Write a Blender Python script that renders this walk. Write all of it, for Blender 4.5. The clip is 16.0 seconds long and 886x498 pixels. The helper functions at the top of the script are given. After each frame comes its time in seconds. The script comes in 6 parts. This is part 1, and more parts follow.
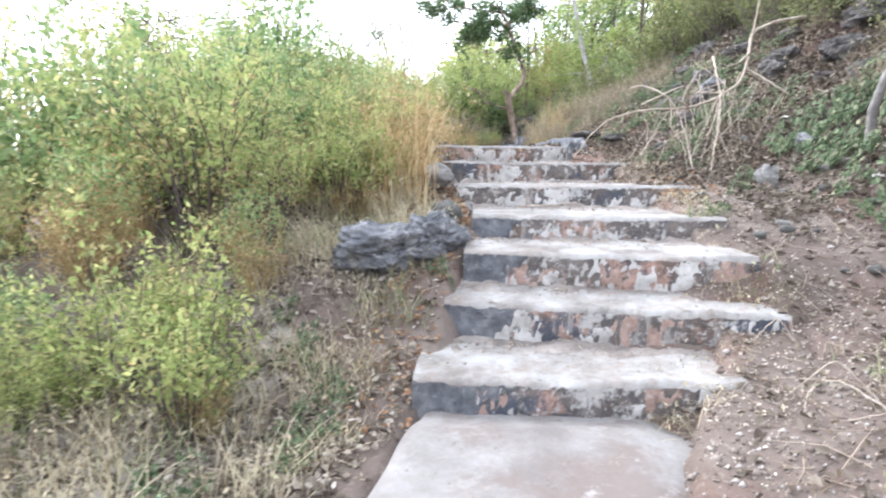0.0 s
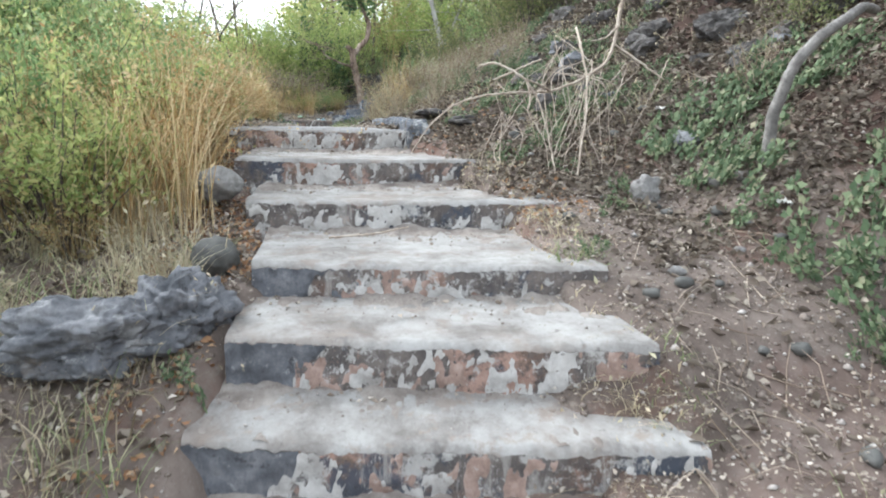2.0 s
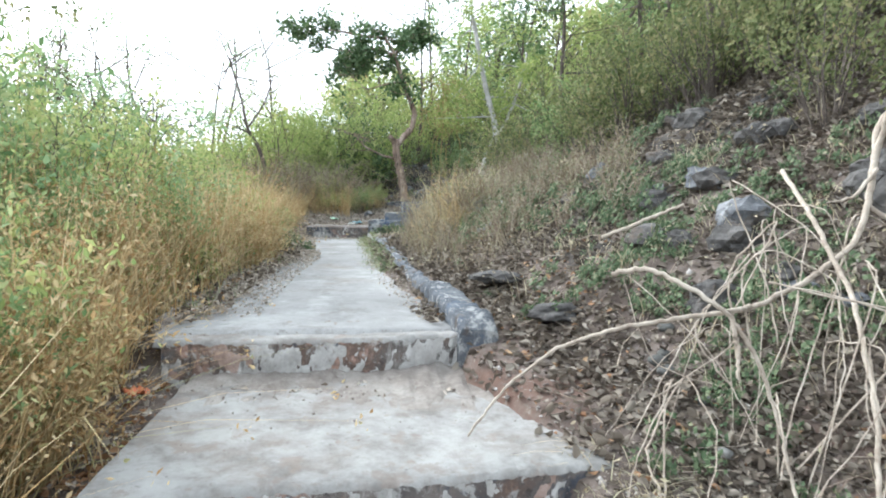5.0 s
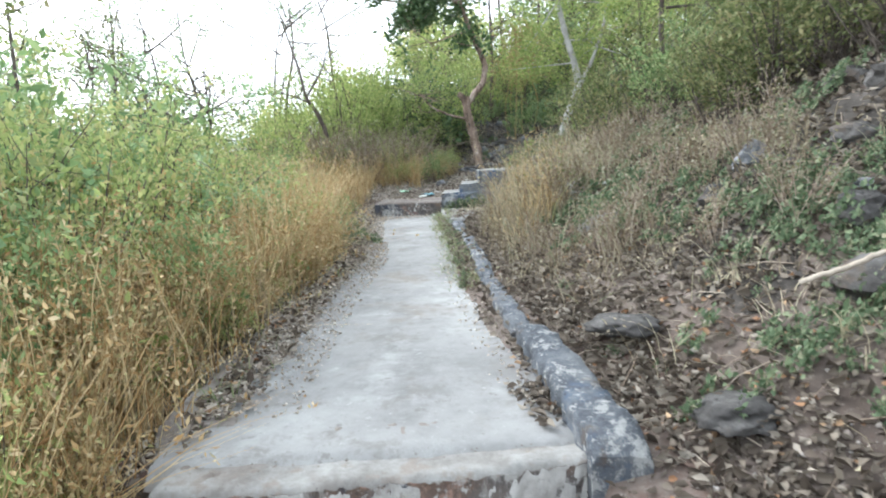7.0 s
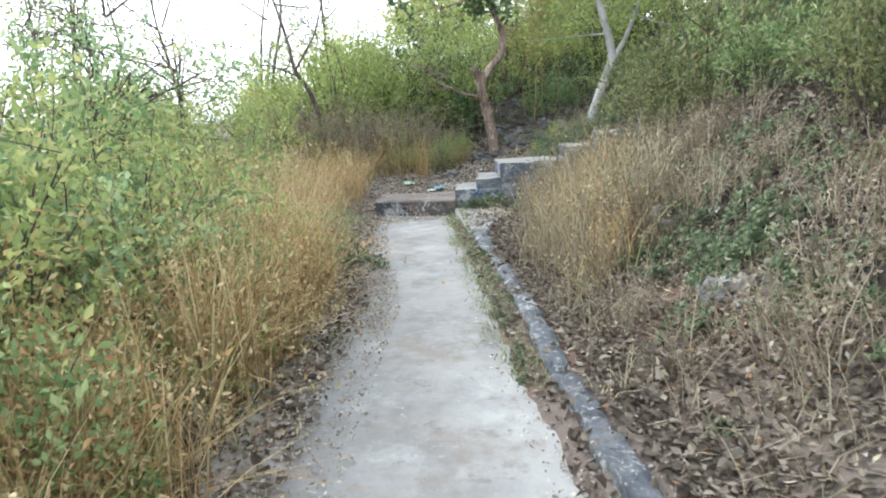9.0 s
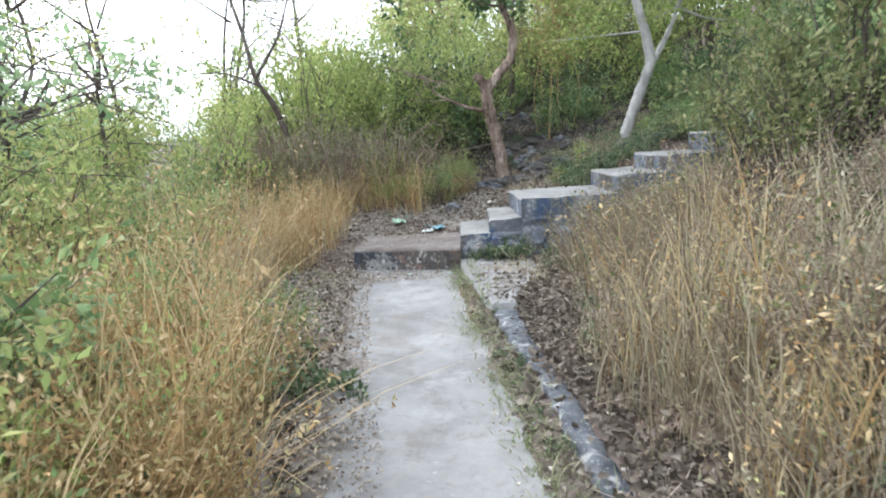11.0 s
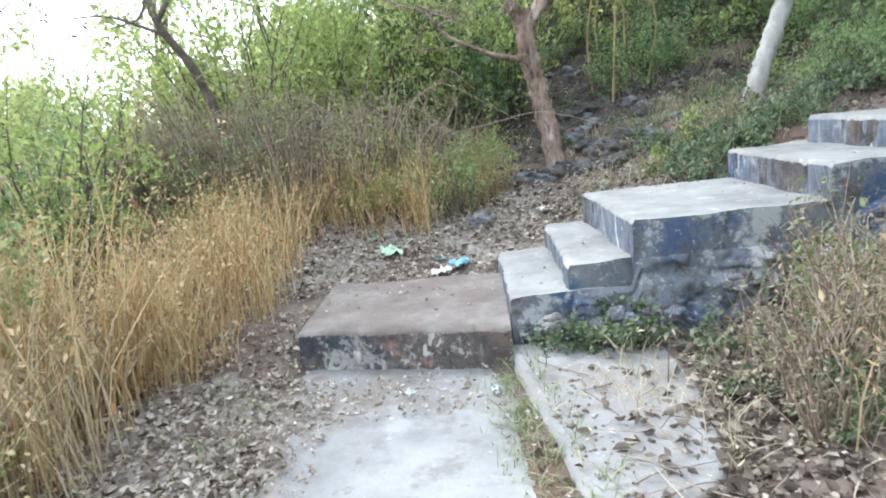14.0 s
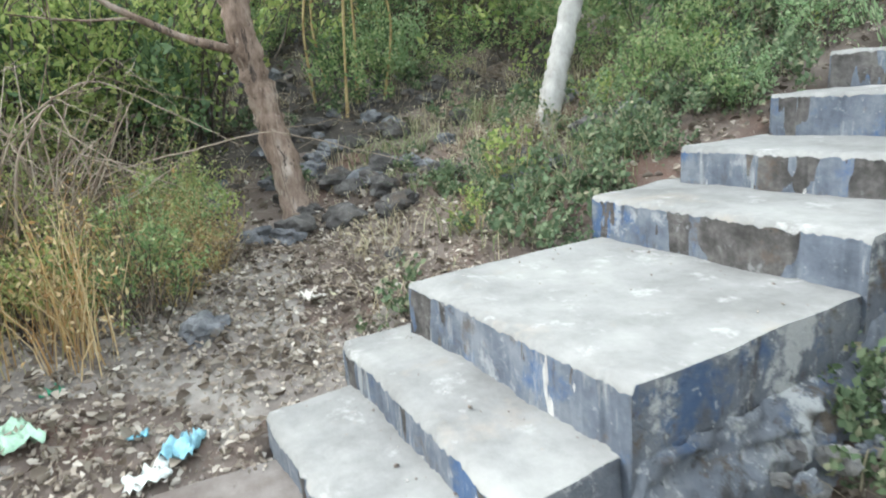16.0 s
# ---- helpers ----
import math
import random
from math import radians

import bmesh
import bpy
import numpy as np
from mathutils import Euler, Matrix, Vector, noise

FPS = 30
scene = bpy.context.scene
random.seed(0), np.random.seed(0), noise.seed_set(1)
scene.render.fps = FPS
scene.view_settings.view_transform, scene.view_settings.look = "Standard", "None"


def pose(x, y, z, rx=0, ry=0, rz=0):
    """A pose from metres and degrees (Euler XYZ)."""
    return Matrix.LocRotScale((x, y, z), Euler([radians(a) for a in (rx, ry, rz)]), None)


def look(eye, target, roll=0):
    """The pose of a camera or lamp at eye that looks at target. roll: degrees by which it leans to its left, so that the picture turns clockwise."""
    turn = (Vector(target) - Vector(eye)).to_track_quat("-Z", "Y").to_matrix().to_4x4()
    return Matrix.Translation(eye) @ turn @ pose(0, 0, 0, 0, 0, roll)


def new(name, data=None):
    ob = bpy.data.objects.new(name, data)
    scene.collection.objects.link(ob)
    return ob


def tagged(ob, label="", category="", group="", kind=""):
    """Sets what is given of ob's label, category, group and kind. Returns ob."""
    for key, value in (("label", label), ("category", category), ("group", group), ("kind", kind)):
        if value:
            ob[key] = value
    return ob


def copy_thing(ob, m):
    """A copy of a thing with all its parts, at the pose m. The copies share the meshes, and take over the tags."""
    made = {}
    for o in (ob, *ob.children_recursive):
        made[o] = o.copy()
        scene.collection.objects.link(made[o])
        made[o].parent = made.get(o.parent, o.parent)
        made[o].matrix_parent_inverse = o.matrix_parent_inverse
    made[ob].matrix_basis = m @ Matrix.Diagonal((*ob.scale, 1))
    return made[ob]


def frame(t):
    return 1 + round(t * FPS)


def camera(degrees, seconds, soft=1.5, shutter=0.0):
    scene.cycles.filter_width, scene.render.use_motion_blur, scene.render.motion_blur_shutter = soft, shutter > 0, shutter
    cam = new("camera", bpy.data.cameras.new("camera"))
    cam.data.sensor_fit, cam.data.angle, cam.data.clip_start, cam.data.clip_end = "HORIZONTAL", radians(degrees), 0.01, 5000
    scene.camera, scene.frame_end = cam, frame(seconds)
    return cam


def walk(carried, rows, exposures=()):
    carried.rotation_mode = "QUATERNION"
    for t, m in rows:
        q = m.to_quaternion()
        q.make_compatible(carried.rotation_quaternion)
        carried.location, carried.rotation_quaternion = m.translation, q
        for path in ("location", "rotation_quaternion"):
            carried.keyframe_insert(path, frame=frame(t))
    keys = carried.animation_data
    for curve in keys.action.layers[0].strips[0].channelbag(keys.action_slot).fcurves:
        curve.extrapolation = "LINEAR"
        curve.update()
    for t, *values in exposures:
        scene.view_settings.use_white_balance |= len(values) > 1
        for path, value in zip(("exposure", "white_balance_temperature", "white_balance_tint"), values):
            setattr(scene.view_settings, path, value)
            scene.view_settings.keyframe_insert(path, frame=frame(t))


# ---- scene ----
cam = camera(68.5, 16.0, soft=1.9, shutter=0.2)
PATH = [
    (0, (0.074, 0.09, 1.175), (0.063, 2.081, 0.989), 0.3),
    (0.5, (0.144, 0.486, 1.223), (0.502, 2.448, 1.076), 2.4),
    (1, (0.235, 0.759, 1.324), (0.826, 2.654, 1.074), 1.3),
    (1.5, (0.364, 1.137, 1.35), (0.805, 3.075, 1.134), 1.3),
    (2, (0.486, 1.521, 1.553), (0.905, 3.449, 1.229), 0.8),
    (2.5, (0.509, 1.992, 1.68), (0.998, 3.905, 1.364), -0.5),
    (3, (0.634, 2.359, 1.741), (1.169, 4.246, 1.35), -1.7),
    (3.5, (0.839, 2.844, 1.895), (1.203, 4.743, 1.383), -0.8),
    (4, (0.829, 3.361, 2.012), (1.167, 5.294, 1.628), 2.9),
    (4.5, (0.819, 3.762, 2.262), (1.173, 5.721, 2.073), 1.3),
    (4.7, (0.845, 3.918, 2.281), (1.146, 5.892, 2.173), 1.4),
    (6.8, (0.938, 5.294, 2.707), (1.078, 7.269, 2.419), -3.2),
    (7, (0.931, 5.416, 2.715), (0.97, 7.396, 2.436), -3.1),
    (7.5, (0.845, 5.842, 2.838), (0.84, 7.835, 2.666), -2.8),
    (8, (0.797, 6.225, 2.881), (0.744, 8.209, 2.63), -2.3),
    (8.5, (0.816, 6.75, 2.982), (0.751, 8.701, 2.547), -2.7),
    (9, (0.72, 7.227, 2.996), (0.772, 9.192, 2.627), -2.5),
    (9.5, (0.658, 7.758, 3.036), (0.726, 9.698, 2.554), -3.6),
    (10, (0.688, 8.351, 3.157), (0.731, 10.311, 2.762), -3.9),
    (10.2, (0.673, 8.605, 3.15), (0.797, 10.569, 2.795), -2.8),
    (12.3, (0.737, 11.269, 3.052), (0.721, 13.243, 2.733), -3.5),
    (12.5, (0.751, 11.514, 3.054), (0.737, 13.474, 2.656), -4.0),
    (13, (0.728, 12.095, 3.076), (0.932, 14.026, 2.598), -2.3),
    (13.5, (0.766, 12.59, 3.065), (0.842, 14.558, 2.719), -2.5),
    (14, (0.759, 13.148, 3.072), (0.811, 15.106, 2.667), -5.2),
    (14.5, (0.656, 13.663, 3.109), (0.817, 15.606, 2.663), -4.0),
    (15, (0.654, 14.231, 3.143), (0.874, 16.171, 2.713), -2.5),
    (15.2, (0.687, 14.434, 3.115), (1.143, 16.342, 2.726), -2.3),
    (15.5, (0.696, 14.852, 3.153), (1.611, 16.549, 2.624), -2.1),
    (16, (0.731, 15.376, 3.145), (1.736, 17.046, 2.695), -3.7),
]
walk(cam, [(t, look(eye, target, roll)) for t, eye, target, roll in PATH], [(0.0, 1.72, 5950, 13.0), (0.5, 1.3, 6000, 11.0), (1.2, 1.25, 6050, 9.0), (2.5, 1.29, 6000, 7.0), (3.0, 1.12, 6000, 7.0), (3.5, 1.15, 6000, 7.0), (4.0, 0.87, 6000, 7.0), (4.5, 1.33, 5900, 5.0), (8.0, 1.32, 5950, 6.0), (10.0, 1.2, 6000, 7.0), (12.5, 1.5, 5750, 12.0), (13.5, 1.68, 5750, 10.0), (14.5, 1.66, 5800, 5.0), (15.0, 1.9, 5750, 6.0), (15.5, 1.7, 5900, 5.0), (16.0, 1.68, 6050, 4.0)])

# ---- world and light ----
world = bpy.data.worlds.new("sky")
scene.world = world
world.use_nodes = True
wn, wl = world.node_tree.nodes, world.node_tree.links
sky = wn.new("ShaderNodeTexSky")
sky.sky_type, sky.sun_disc = "NISHITA", False
sky.sun_elevation, sky.sun_rotation = radians(32), radians(-50)
sky.air_density, sky.dust_density, sky.ozone_density = 1.0, 6.0, 1.0
haze = wn.new("ShaderNodeHueSaturation")
haze.inputs["Saturation"].default_value = 0.25
wl.new(sky.outputs[0], haze.inputs["Color"])
cloud = wn.new("ShaderNodeMix")
cloud.data_type = "RGBA"
cloud.inputs["Factor"].default_value = 0.6
cloud.inputs["B"].default_value = (8.2, 8.4, 8.6, 1)
wl.new(haze.outputs[0], cloud.inputs["A"])
wl.new(cloud.outputs["Result"], wn["Background"].inputs[0])
wn["Background"].inputs[1].default_value = 0.15

sun = new("sun", bpy.data.lights.new("sun", "SUN"))
sun.data.energy, sun.data.angle, sun.data.color = 1.2, radians(25), (1.0, 0.95, 0.88)
sun.matrix_world = look((-7.6, 6.4, 8), (0, 0, 0))


# ---- materials ----
def material(name, stops, scale=3.0, detail=6.0, rough=0.9, bump=0.3, bump_scale=40.0, layers=(), spread="noise", through_light=0.0, spec=0.2, stretch=(1, 1, 1)):
    """A procedural surface: a colour ramp over noise (or over the random value of an island or object), patches laid over it, fine relief."""
    m = bpy.data.materials.new(name)
    m.use_nodes = True
    n, l = m.node_tree.nodes, m.node_tree.links
    b = n["Principled BSDF"]
    b.inputs["Roughness"].default_value = rough
    b.inputs["Specular IOR Level"].default_value = spec
    geo = n.new("ShaderNodeNewGeometry")
    tc = n.new("ShaderNodeTexCoord")
    mp = n.new("ShaderNodeMapping")
    mp.inputs["Scale"].default_value = stretch
    l.new(geo.outputs["Position"] if spread != "object" else tc.outputs["Object"], mp.inputs["Vector"])

    streaked = n.new("ShaderNodeMapping")
    streaked.inputs["Scale"].default_value = (1, 1, 0.16)
    l.new(geo.outputs["Position"], streaked.inputs["Vector"])

    def noise_at(s, d=6.0, off=0.0, source=mp):
        t = n.new("ShaderNodeTexNoise")
        t.noise_dimensions = "4D"
        t.inputs["W"].default_value = off
        t.inputs["Scale"].default_value, t.inputs["Detail"].default_value, t.inputs["Roughness"].default_value = s, d, 0.73
        l.new(source.outputs[0], t.inputs["Vector"])
        return t.outputs["Fac"]

    ramp = n.new("ShaderNodeValToRGB")
    while len(ramp.color_ramp.elements) < len(stops):
        ramp.color_ramp.elements.new(0.5)
    for e, (p, c) in zip(ramp.color_ramp.elements, stops):
        p = p if spread == "island" else 0.5 + (p - 0.5) * 0.62
        e.position, e.color = p, (*c, 1)
    if spread == "island":
        l.new(geo.outputs["Random Per Island"], ramp.inputs[0])
    else:
        l.new(noise_at(scale, detail), ramp.inputs[0])
    col = ramp.outputs[0]
    for k, (colour, s, lo, hi, amount, *run) in enumerate(layers):
        mask = n.new("ShaderNodeMapRange")
        mid, half = (lo + hi) / 2, (hi - lo) * 0.3
        mask.inputs["From Min"].default_value, mask.inputs["From Max"].default_value = mid - half, mid + half
        mask.inputs["To Max"].default_value = amount
        l.new(noise_at(s, 12.0, 3.7 * (k + 1), streaked if run else mp), mask.inputs["Value"])
        mix = n.new("ShaderNodeMix")
        mix.data_type = "RGBA"
        l.new(mask.outputs[0], mix.inputs["Factor"])
        l.new(col, mix.inputs["A"])
        mix.inputs["B"].default_value = (*colour, 1)
        col = mix.outputs["Result"]
    l.new(col, b.inputs["Base Color"])
    if bump:
        bp = n.new("ShaderNodeBump")
        bp.inputs["Strength"].default_value, bp.inputs["Distance"].default_value = bump, 0.02
        l.new(noise_at(bump_scale, 8.0, 9.0), bp.inputs["Height"])
        l.new(bp.outputs[0], b.inputs["Normal"])
    if through_light:
        tr = n.new("ShaderNodeBsdfTranslucent")
        l.new(col, tr.inputs["Color"])
        mx = n.new("ShaderNodeMixShader")
        mx.inputs[0].default_value = through_light
        l.new(b.outputs[0], mx.inputs[1])
        l.new(tr.outputs[0], mx.inputs[2])
        l.new(mx.outputs[0], n["Material Output"].inputs[0])
    return m


SOIL = material("soil", [(0.25, (0.095, 0.074, 0.063)), (0.5, (0.155, 0.125, 0.109)), (0.75, (0.23, 0.195, 0.172))], 1.3, 8, 0.95, 0.6, 60,
                [((0.145, 0.08, 0.06), 0.6, 0.50, 0.62, 0.7), ((0.27, 0.235, 0.2), 14, 0.55, 0.66, 0.7), ((0.07, 0.058, 0.048), 25, 0.58, 0.68, 0.7), ((0.33, 0.30, 0.27), 55, 0.57, 0.64, 0.7), ((0.06, 0.05, 0.042), 70, 0.58, 0.65, 0.7), ((0.38, 0.35, 0.32), 110, 0.60, 0.66, 0.6)])
PAVING = material("weathered_paving", [(0.3, (0.19, 0.188, 0.188)), (0.5, (0.262, 0.26, 0.26)), (0.7, (0.325, 0.324, 0.322))], 1.1, 8, 0.9, 0.35, 55,
                  [((0.18, 0.168, 0.16), 4.5, 0.51, 0.64, 0.6), ((0.39, 0.395, 0.395), 2.3, 0.50, 0.66, 0.55), ((0.14, 0.125, 0.115), 26, 0.60, 0.69, 0.7), ((0.20, 0.17, 0.145), 0.9, 0.52, 0.64, 0.6), ((0.47, 0.47, 0.465), 16, 0.58, 0.68, 0.5), ((0.16, 0.15, 0.145), 9, 0.57, 0.65, 0.6), ((0.13, 0.12, 0.115), 60, 0.59, 0.66, 0.6), ((0.44, 0.44, 0.435), 45, 0.59, 0.66, 0.5), ((0.22, 0.205, 0.195), 1.6, 0.52, 0.66, 0.5)])
DUSTY = material("dusty_landing", [(0.3, (0.18, 0.165, 0.158)), (0.5, (0.25, 0.238, 0.23)), (0.7, (0.35, 0.345, 0.34))], 1.4, 9, 0.92, 0.5, 50,
                 [((0.18, 0.145, 0.13), 1.1, 0.48, 0.6, 0.7), ((0.46, 0.455, 0.45), 2.7, 0.54, 0.66, 0.7), ((0.11, 0.09, 0.08), 26, 0.58, 0.67, 0.7), ((0.30, 0.26, 0.22), 18, 0.56, 0.66, 0.6)])
DUST = material("path_dust", [(0.3, (0.18, 0.155, 0.14)), (0.5, (0.255, 0.228, 0.208)), (0.7, (0.34, 0.315, 0.29))], 5, 9, 0.95, 0.6, 70,
                [((0.13, 0.105, 0.088), 9, 0.54, 0.64, 0.6), ((0.36, 0.34, 0.32), 30, 0.56, 0.64, 0.6), ((0.09, 0.075, 0.065), 60, 0.58, 0.65, 0.6)])
TREAD = material("worn_step_top", [(0.3, (0.165, 0.152, 0.143)), (0.48, (0.25, 0.24, 0.23)), (0.65, (0.34, 0.335, 0.325))], 3.5, 9, 0.9, 0.5, 45,
                 [((0.21, 0.175, 0.152), 1.7, 0.46, 0.64, 0.6), ((0.385, 0.382, 0.375), 3, 0.44, 0.68, 0.7), ((0.23, 0.19, 0.165), 5.5, 0.53, 0.62, 0.6), ((0.13, 0.12, 0.115), 16, 0.58, 0.68, 0.7), ((0.25, 0.205, 0.17), 9, 0.56, 0.66, 0.6), ((0.09, 0.08, 0.075), 38, 0.61, 0.68, 0.6)])
RISER = material("old_step_face", [(0.3, (0.085, 0.08, 0.082)), (0.5, (0.14, 0.125, 0.12)), (0.7, (0.20, 0.175, 0.16))], 4, 9, 0.92, 0.8, 35,
                 [((0.17, 0.115, 0.09), 1.6, 0.50, 0.6, 0.7), ((0.44, 0.29, 0.235), 2.3, 0.53, 0.61, 0.75), ((0.07, 0.085, 0.115), 1.5, 0.52, 0.58, 0.8), ((0.46, 0.455, 0.44), 4.5, 0.53, 0.60, 0.8), ((0.48, 0.475, 0.46), 15, 0.535, 0.60, 0.75), ((0.40, 0.27, 0.215), 7, 0.58, 0.66, 0.6), ((0.06, 0.055, 0.052), 26, 0.56, 0.63, 0.75), ((0.50, 0.49, 0.475), 48, 0.58, 0.64, 0.6), ((0.40, 0.385, 0.365), 8, 0.55, 0.64, 0.6, 1), ((0.07, 0.065, 0.062), 10, 0.57, 0.66, 0.65, 1)])
BLUE = material("faded_blue_face", [(0.3, (0.075, 0.086, 0.108)), (0.5, (0.118, 0.135, 0.168)), (0.7, (0.19, 0.207, 0.235))], 3, 9, 0.85, 0.5, 40,
                [((0.06, 0.11, 0.22), 1.9, 0.50, 0.60, 0.8), ((0.35, 0.36, 0.37), 6, 0.56, 0.66, 0.7), ((0.115, 0.095, 0.08), 3.1, 0.56, 0.66, 0.75), ((0.055, 0.055, 0.055), 20, 0.60, 0.69, 0.7), ((0.33, 0.34, 0.35), 30, 0.58, 0.65, 0.6), ((0.34, 0.35, 0.355), 7, 0.54, 0.64, 0.65, 1), ((0.06, 0.06, 0.062), 9, 0.56, 0.66, 0.7, 1)])
STAINED = material("stained_plaster_side", [(0.3, (0.10, 0.108, 0.125)), (0.5, (0.16, 0.175, 0.205)), (0.7, (0.24, 0.25, 0.265))], 3, 9, 0.9, 0.8, 35,
                   [((0.06, 0.105, 0.205), 2.2, 0.50, 0.60, 0.8), ((0.48, 0.49, 0.49), 2.7, 0.51, 0.58, 0.8), ((0.11, 0.085, 0.06), 3.6, 0.53, 0.62, 0.85), ((0.05, 0.05, 0.048), 14, 0.57, 0.65, 0.75), ((0.46, 0.47, 0.47), 24, 0.56, 0.63, 0.65), ((0.06, 0.055, 0.05), 8, 0.55, 0.65, 0.7, 1)])
UPPER = material("upper_step_top", [(0.3, (0.175, 0.173, 0.17)), (0.5, (0.235, 0.233, 0.23)), (0.7, (0.30, 0.298, 0.29))], 1.8, 9, 0.9, 0.3, 50,
                 [((0.28, 0.25, 0.22), 2.4, 0.53, 0.68, 0.6), ((0.41, 0.407, 0.40), 7, 0.55, 0.66, 0.6), ((0.18, 0.165, 0.15), 25, 0.61, 0.69, 0.65), ((0.20, 0.18, 0.165), 5, 0.6, 0.68, 0.5)])
KERB = material("old_kerb", [(0.3, (0.06, 0.067, 0.08)), (0.5, (0.11, 0.12, 0.14)), (0.7, (0.19, 0.20, 0.215))], 6, 9, 0.9, 1.0, 30,
                [((0.44, 0.44, 0.43), 6, 0.53, 0.60, 0.7), ((0.12, 0.095, 0.075), 3, 0.54, 0.64, 0.75), ((0.09, 0.13, 0.20), 2, 0.55, 0.66, 0.6), ((0.045, 0.045, 0.045), 18, 0.58, 0.65, 0.7), ((0.46, 0.46, 0.45), 26, 0.55, 0.61, 0.7), ((0.32, 0.325, 0.32), 60, 0.57, 0.64, 0.5)])
ROCK = material("dark_rock", [(0.3, (0.05, 0.047, 0.046)), (0.5, (0.09, 0.085, 0.083)), (0.7, (0.16, 0.152, 0.148))], 7, 9, 0.9, 0.9, 30,
                [((0.27, 0.27, 0.28), 11, 0.57, 0.65, 0.7), ((0.13, 0.10, 0.08), 3, 0.54, 0.64, 0.7), ((0.03, 0.03, 0.03), 16, 0.58, 0.64, 0.8)])
PALE_ROCK = material("pale_rock", [(0.3, (0.14, 0.135, 0.135)), (0.5, (0.24, 0.235, 0.23)), (0.7, (0.36, 0.355, 0.345))], 7, 9, 0.9, 0.8, 30,
                     [((0.48, 0.475, 0.465), 6, 0.55, 0.62, 0.7), ((0.14, 0.11, 0.085), 3, 0.54, 0.64, 0.7)])
BOULDER = material("grey_layered_rock", [(0.3, (0.085, 0.09, 0.10)), (0.5, (0.16, 0.165, 0.18)), (0.7, (0.27, 0.275, 0.29))], 6, 9, 0.9, 0.9, 25,
                   [((0.36, 0.365, 0.37), 9, 0.55, 0.64, 0.7), ((0.15, 0.125, 0.10), 3, 0.54, 0.64, 0.7), ((0.04, 0.04, 0.042), 13, 0.57, 0.63, 0.8)])
ROUND_ROCK = material("smooth_grey_stone", [(0.3, (0.075, 0.075, 0.072)), (0.6, (0.115, 0.115, 0.11)), (0.8, (0.165, 0.16, 0.15))], 5, 6, 0.85, 0.3, 60)
BARK = material("flaky_bark", [(0.3, (0.12, 0.085, 0.065)), (0.5, (0.28, 0.21, 0.17)), (0.7, (0.45, 0.38, 0.33))], 6, 8, 0.95, 1.0, 22,
                [((0.06, 0.05, 0.045), 9, 0.55, 0.62, 0.8), ((0.035, 0.028, 0.025), 22, 0.53, 0.60, 0.85, 1), ((0.5, 0.43, 0.37), 30, 0.57, 0.64, 0.6, 1)], stretch=(1, 1, 0.35))
WHITE_BARK = material("pale_bark", [(0.3, (0.25, 0.24, 0.225)), (0.5, (0.36, 0.35, 0.335)), (0.7, (0.47, 0.46, 0.44))], 5, 8, 0.9, 0.6, 25,
                      [((0.22, 0.20, 0.18), 8, 0.6, 0.68, 0.7)], stretch=(1, 1, 0.5))
DARK_BARK = material("dark_bark", [(0.3, (0.07, 0.06, 0.055)), (0.6, (0.15, 0.125, 0.11)), (0.8, (0.24, 0.21, 0.19))], 8, 6, 0.95, 0.6, 30)
DEAD_WOOD = material("bleached_dead_wood", [(0.3, (0.27, 0.22, 0.18)), (0.5, (0.42, 0.36, 0.30)), (0.7, (0.56, 0.50, 0.43))], 8, 7, 0.9, 0.5, 60)
TWIG = material("dry_twig", [(0.0, (0.16, 0.12, 0.09)), (0.5, (0.30, 0.24, 0.19)), (1.0, (0.44, 0.38, 0.31))], spread="island", bump=0)
STRAW = material("golden_straw", [(0.0, (0.28, 0.165, 0.075)), (0.3, (0.50, 0.345, 0.165)), (0.6, (0.65, 0.53, 0.34)), (0.82, (0.56, 0.44, 0.25)), (1.0, (0.36, 0.38, 0.18))], spread="island", bump=0, through_light=0.3)
DULL_STRAW = material("dull_grey_straw", [(0.0, (0.17, 0.135, 0.092)), (0.4, (0.28, 0.23, 0.16)), (0.8, (0.40, 0.35, 0.255)), (1.0, (0.24, 0.26, 0.15))], spread="island", bump=0, through_light=0.25)
PALE_STRAW = material("pale_straw", [(0.0, (0.36, 0.30, 0.20)), (0.5, (0.56, 0.49, 0.36)), (1.0, (0.45, 0.44, 0.30))], spread="island", bump=0, through_light=0.3)
GREEN_GRASS = material("green_grass", [(0.0, (0.15, 0.20, 0.09)), (0.5, (0.24, 0.29, 0.15)), (1.0, (0.42, 0.40, 0.26))], spread="island", bump=0, through_light=0.3)
LITTER = material("fallen_leaves", [(0.0, (0.08, 0.063, 0.051)), (0.4, (0.145, 0.12, 0.097)), (0.75, (0.22, 0.188, 0.153)), (1.0, (0.33, 0.295, 0.25))], spread="island", bump=0, through_light=0.15)
PALE_LITTER = material("pale_fallen_leaves", [(0.0, (0.22, 0.18, 0.145)), (0.4, (0.35, 0.30, 0.25)), (0.8, (0.48, 0.43, 0.37)), (1.0, (0.58, 0.54, 0.48))], spread="island", bump=0, through_light=0.15)
GREY_ROOT = material("grey_root_bark", [(0.3, (0.13, 0.125, 0.12)), (0.5, (0.21, 0.20, 0.19)), (0.7, (0.32, 0.31, 0.295))], 7, 8, 0.9, 0.8, 30)
ORANGE_LITTER = material("orange_dry_leaves", [(0.0, (0.22, 0.12, 0.07)), (0.5, (0.36, 0.21, 0.12)), (1.0, (0.46, 0.33, 0.21))], spread="island", bump=0, through_light=0.2)
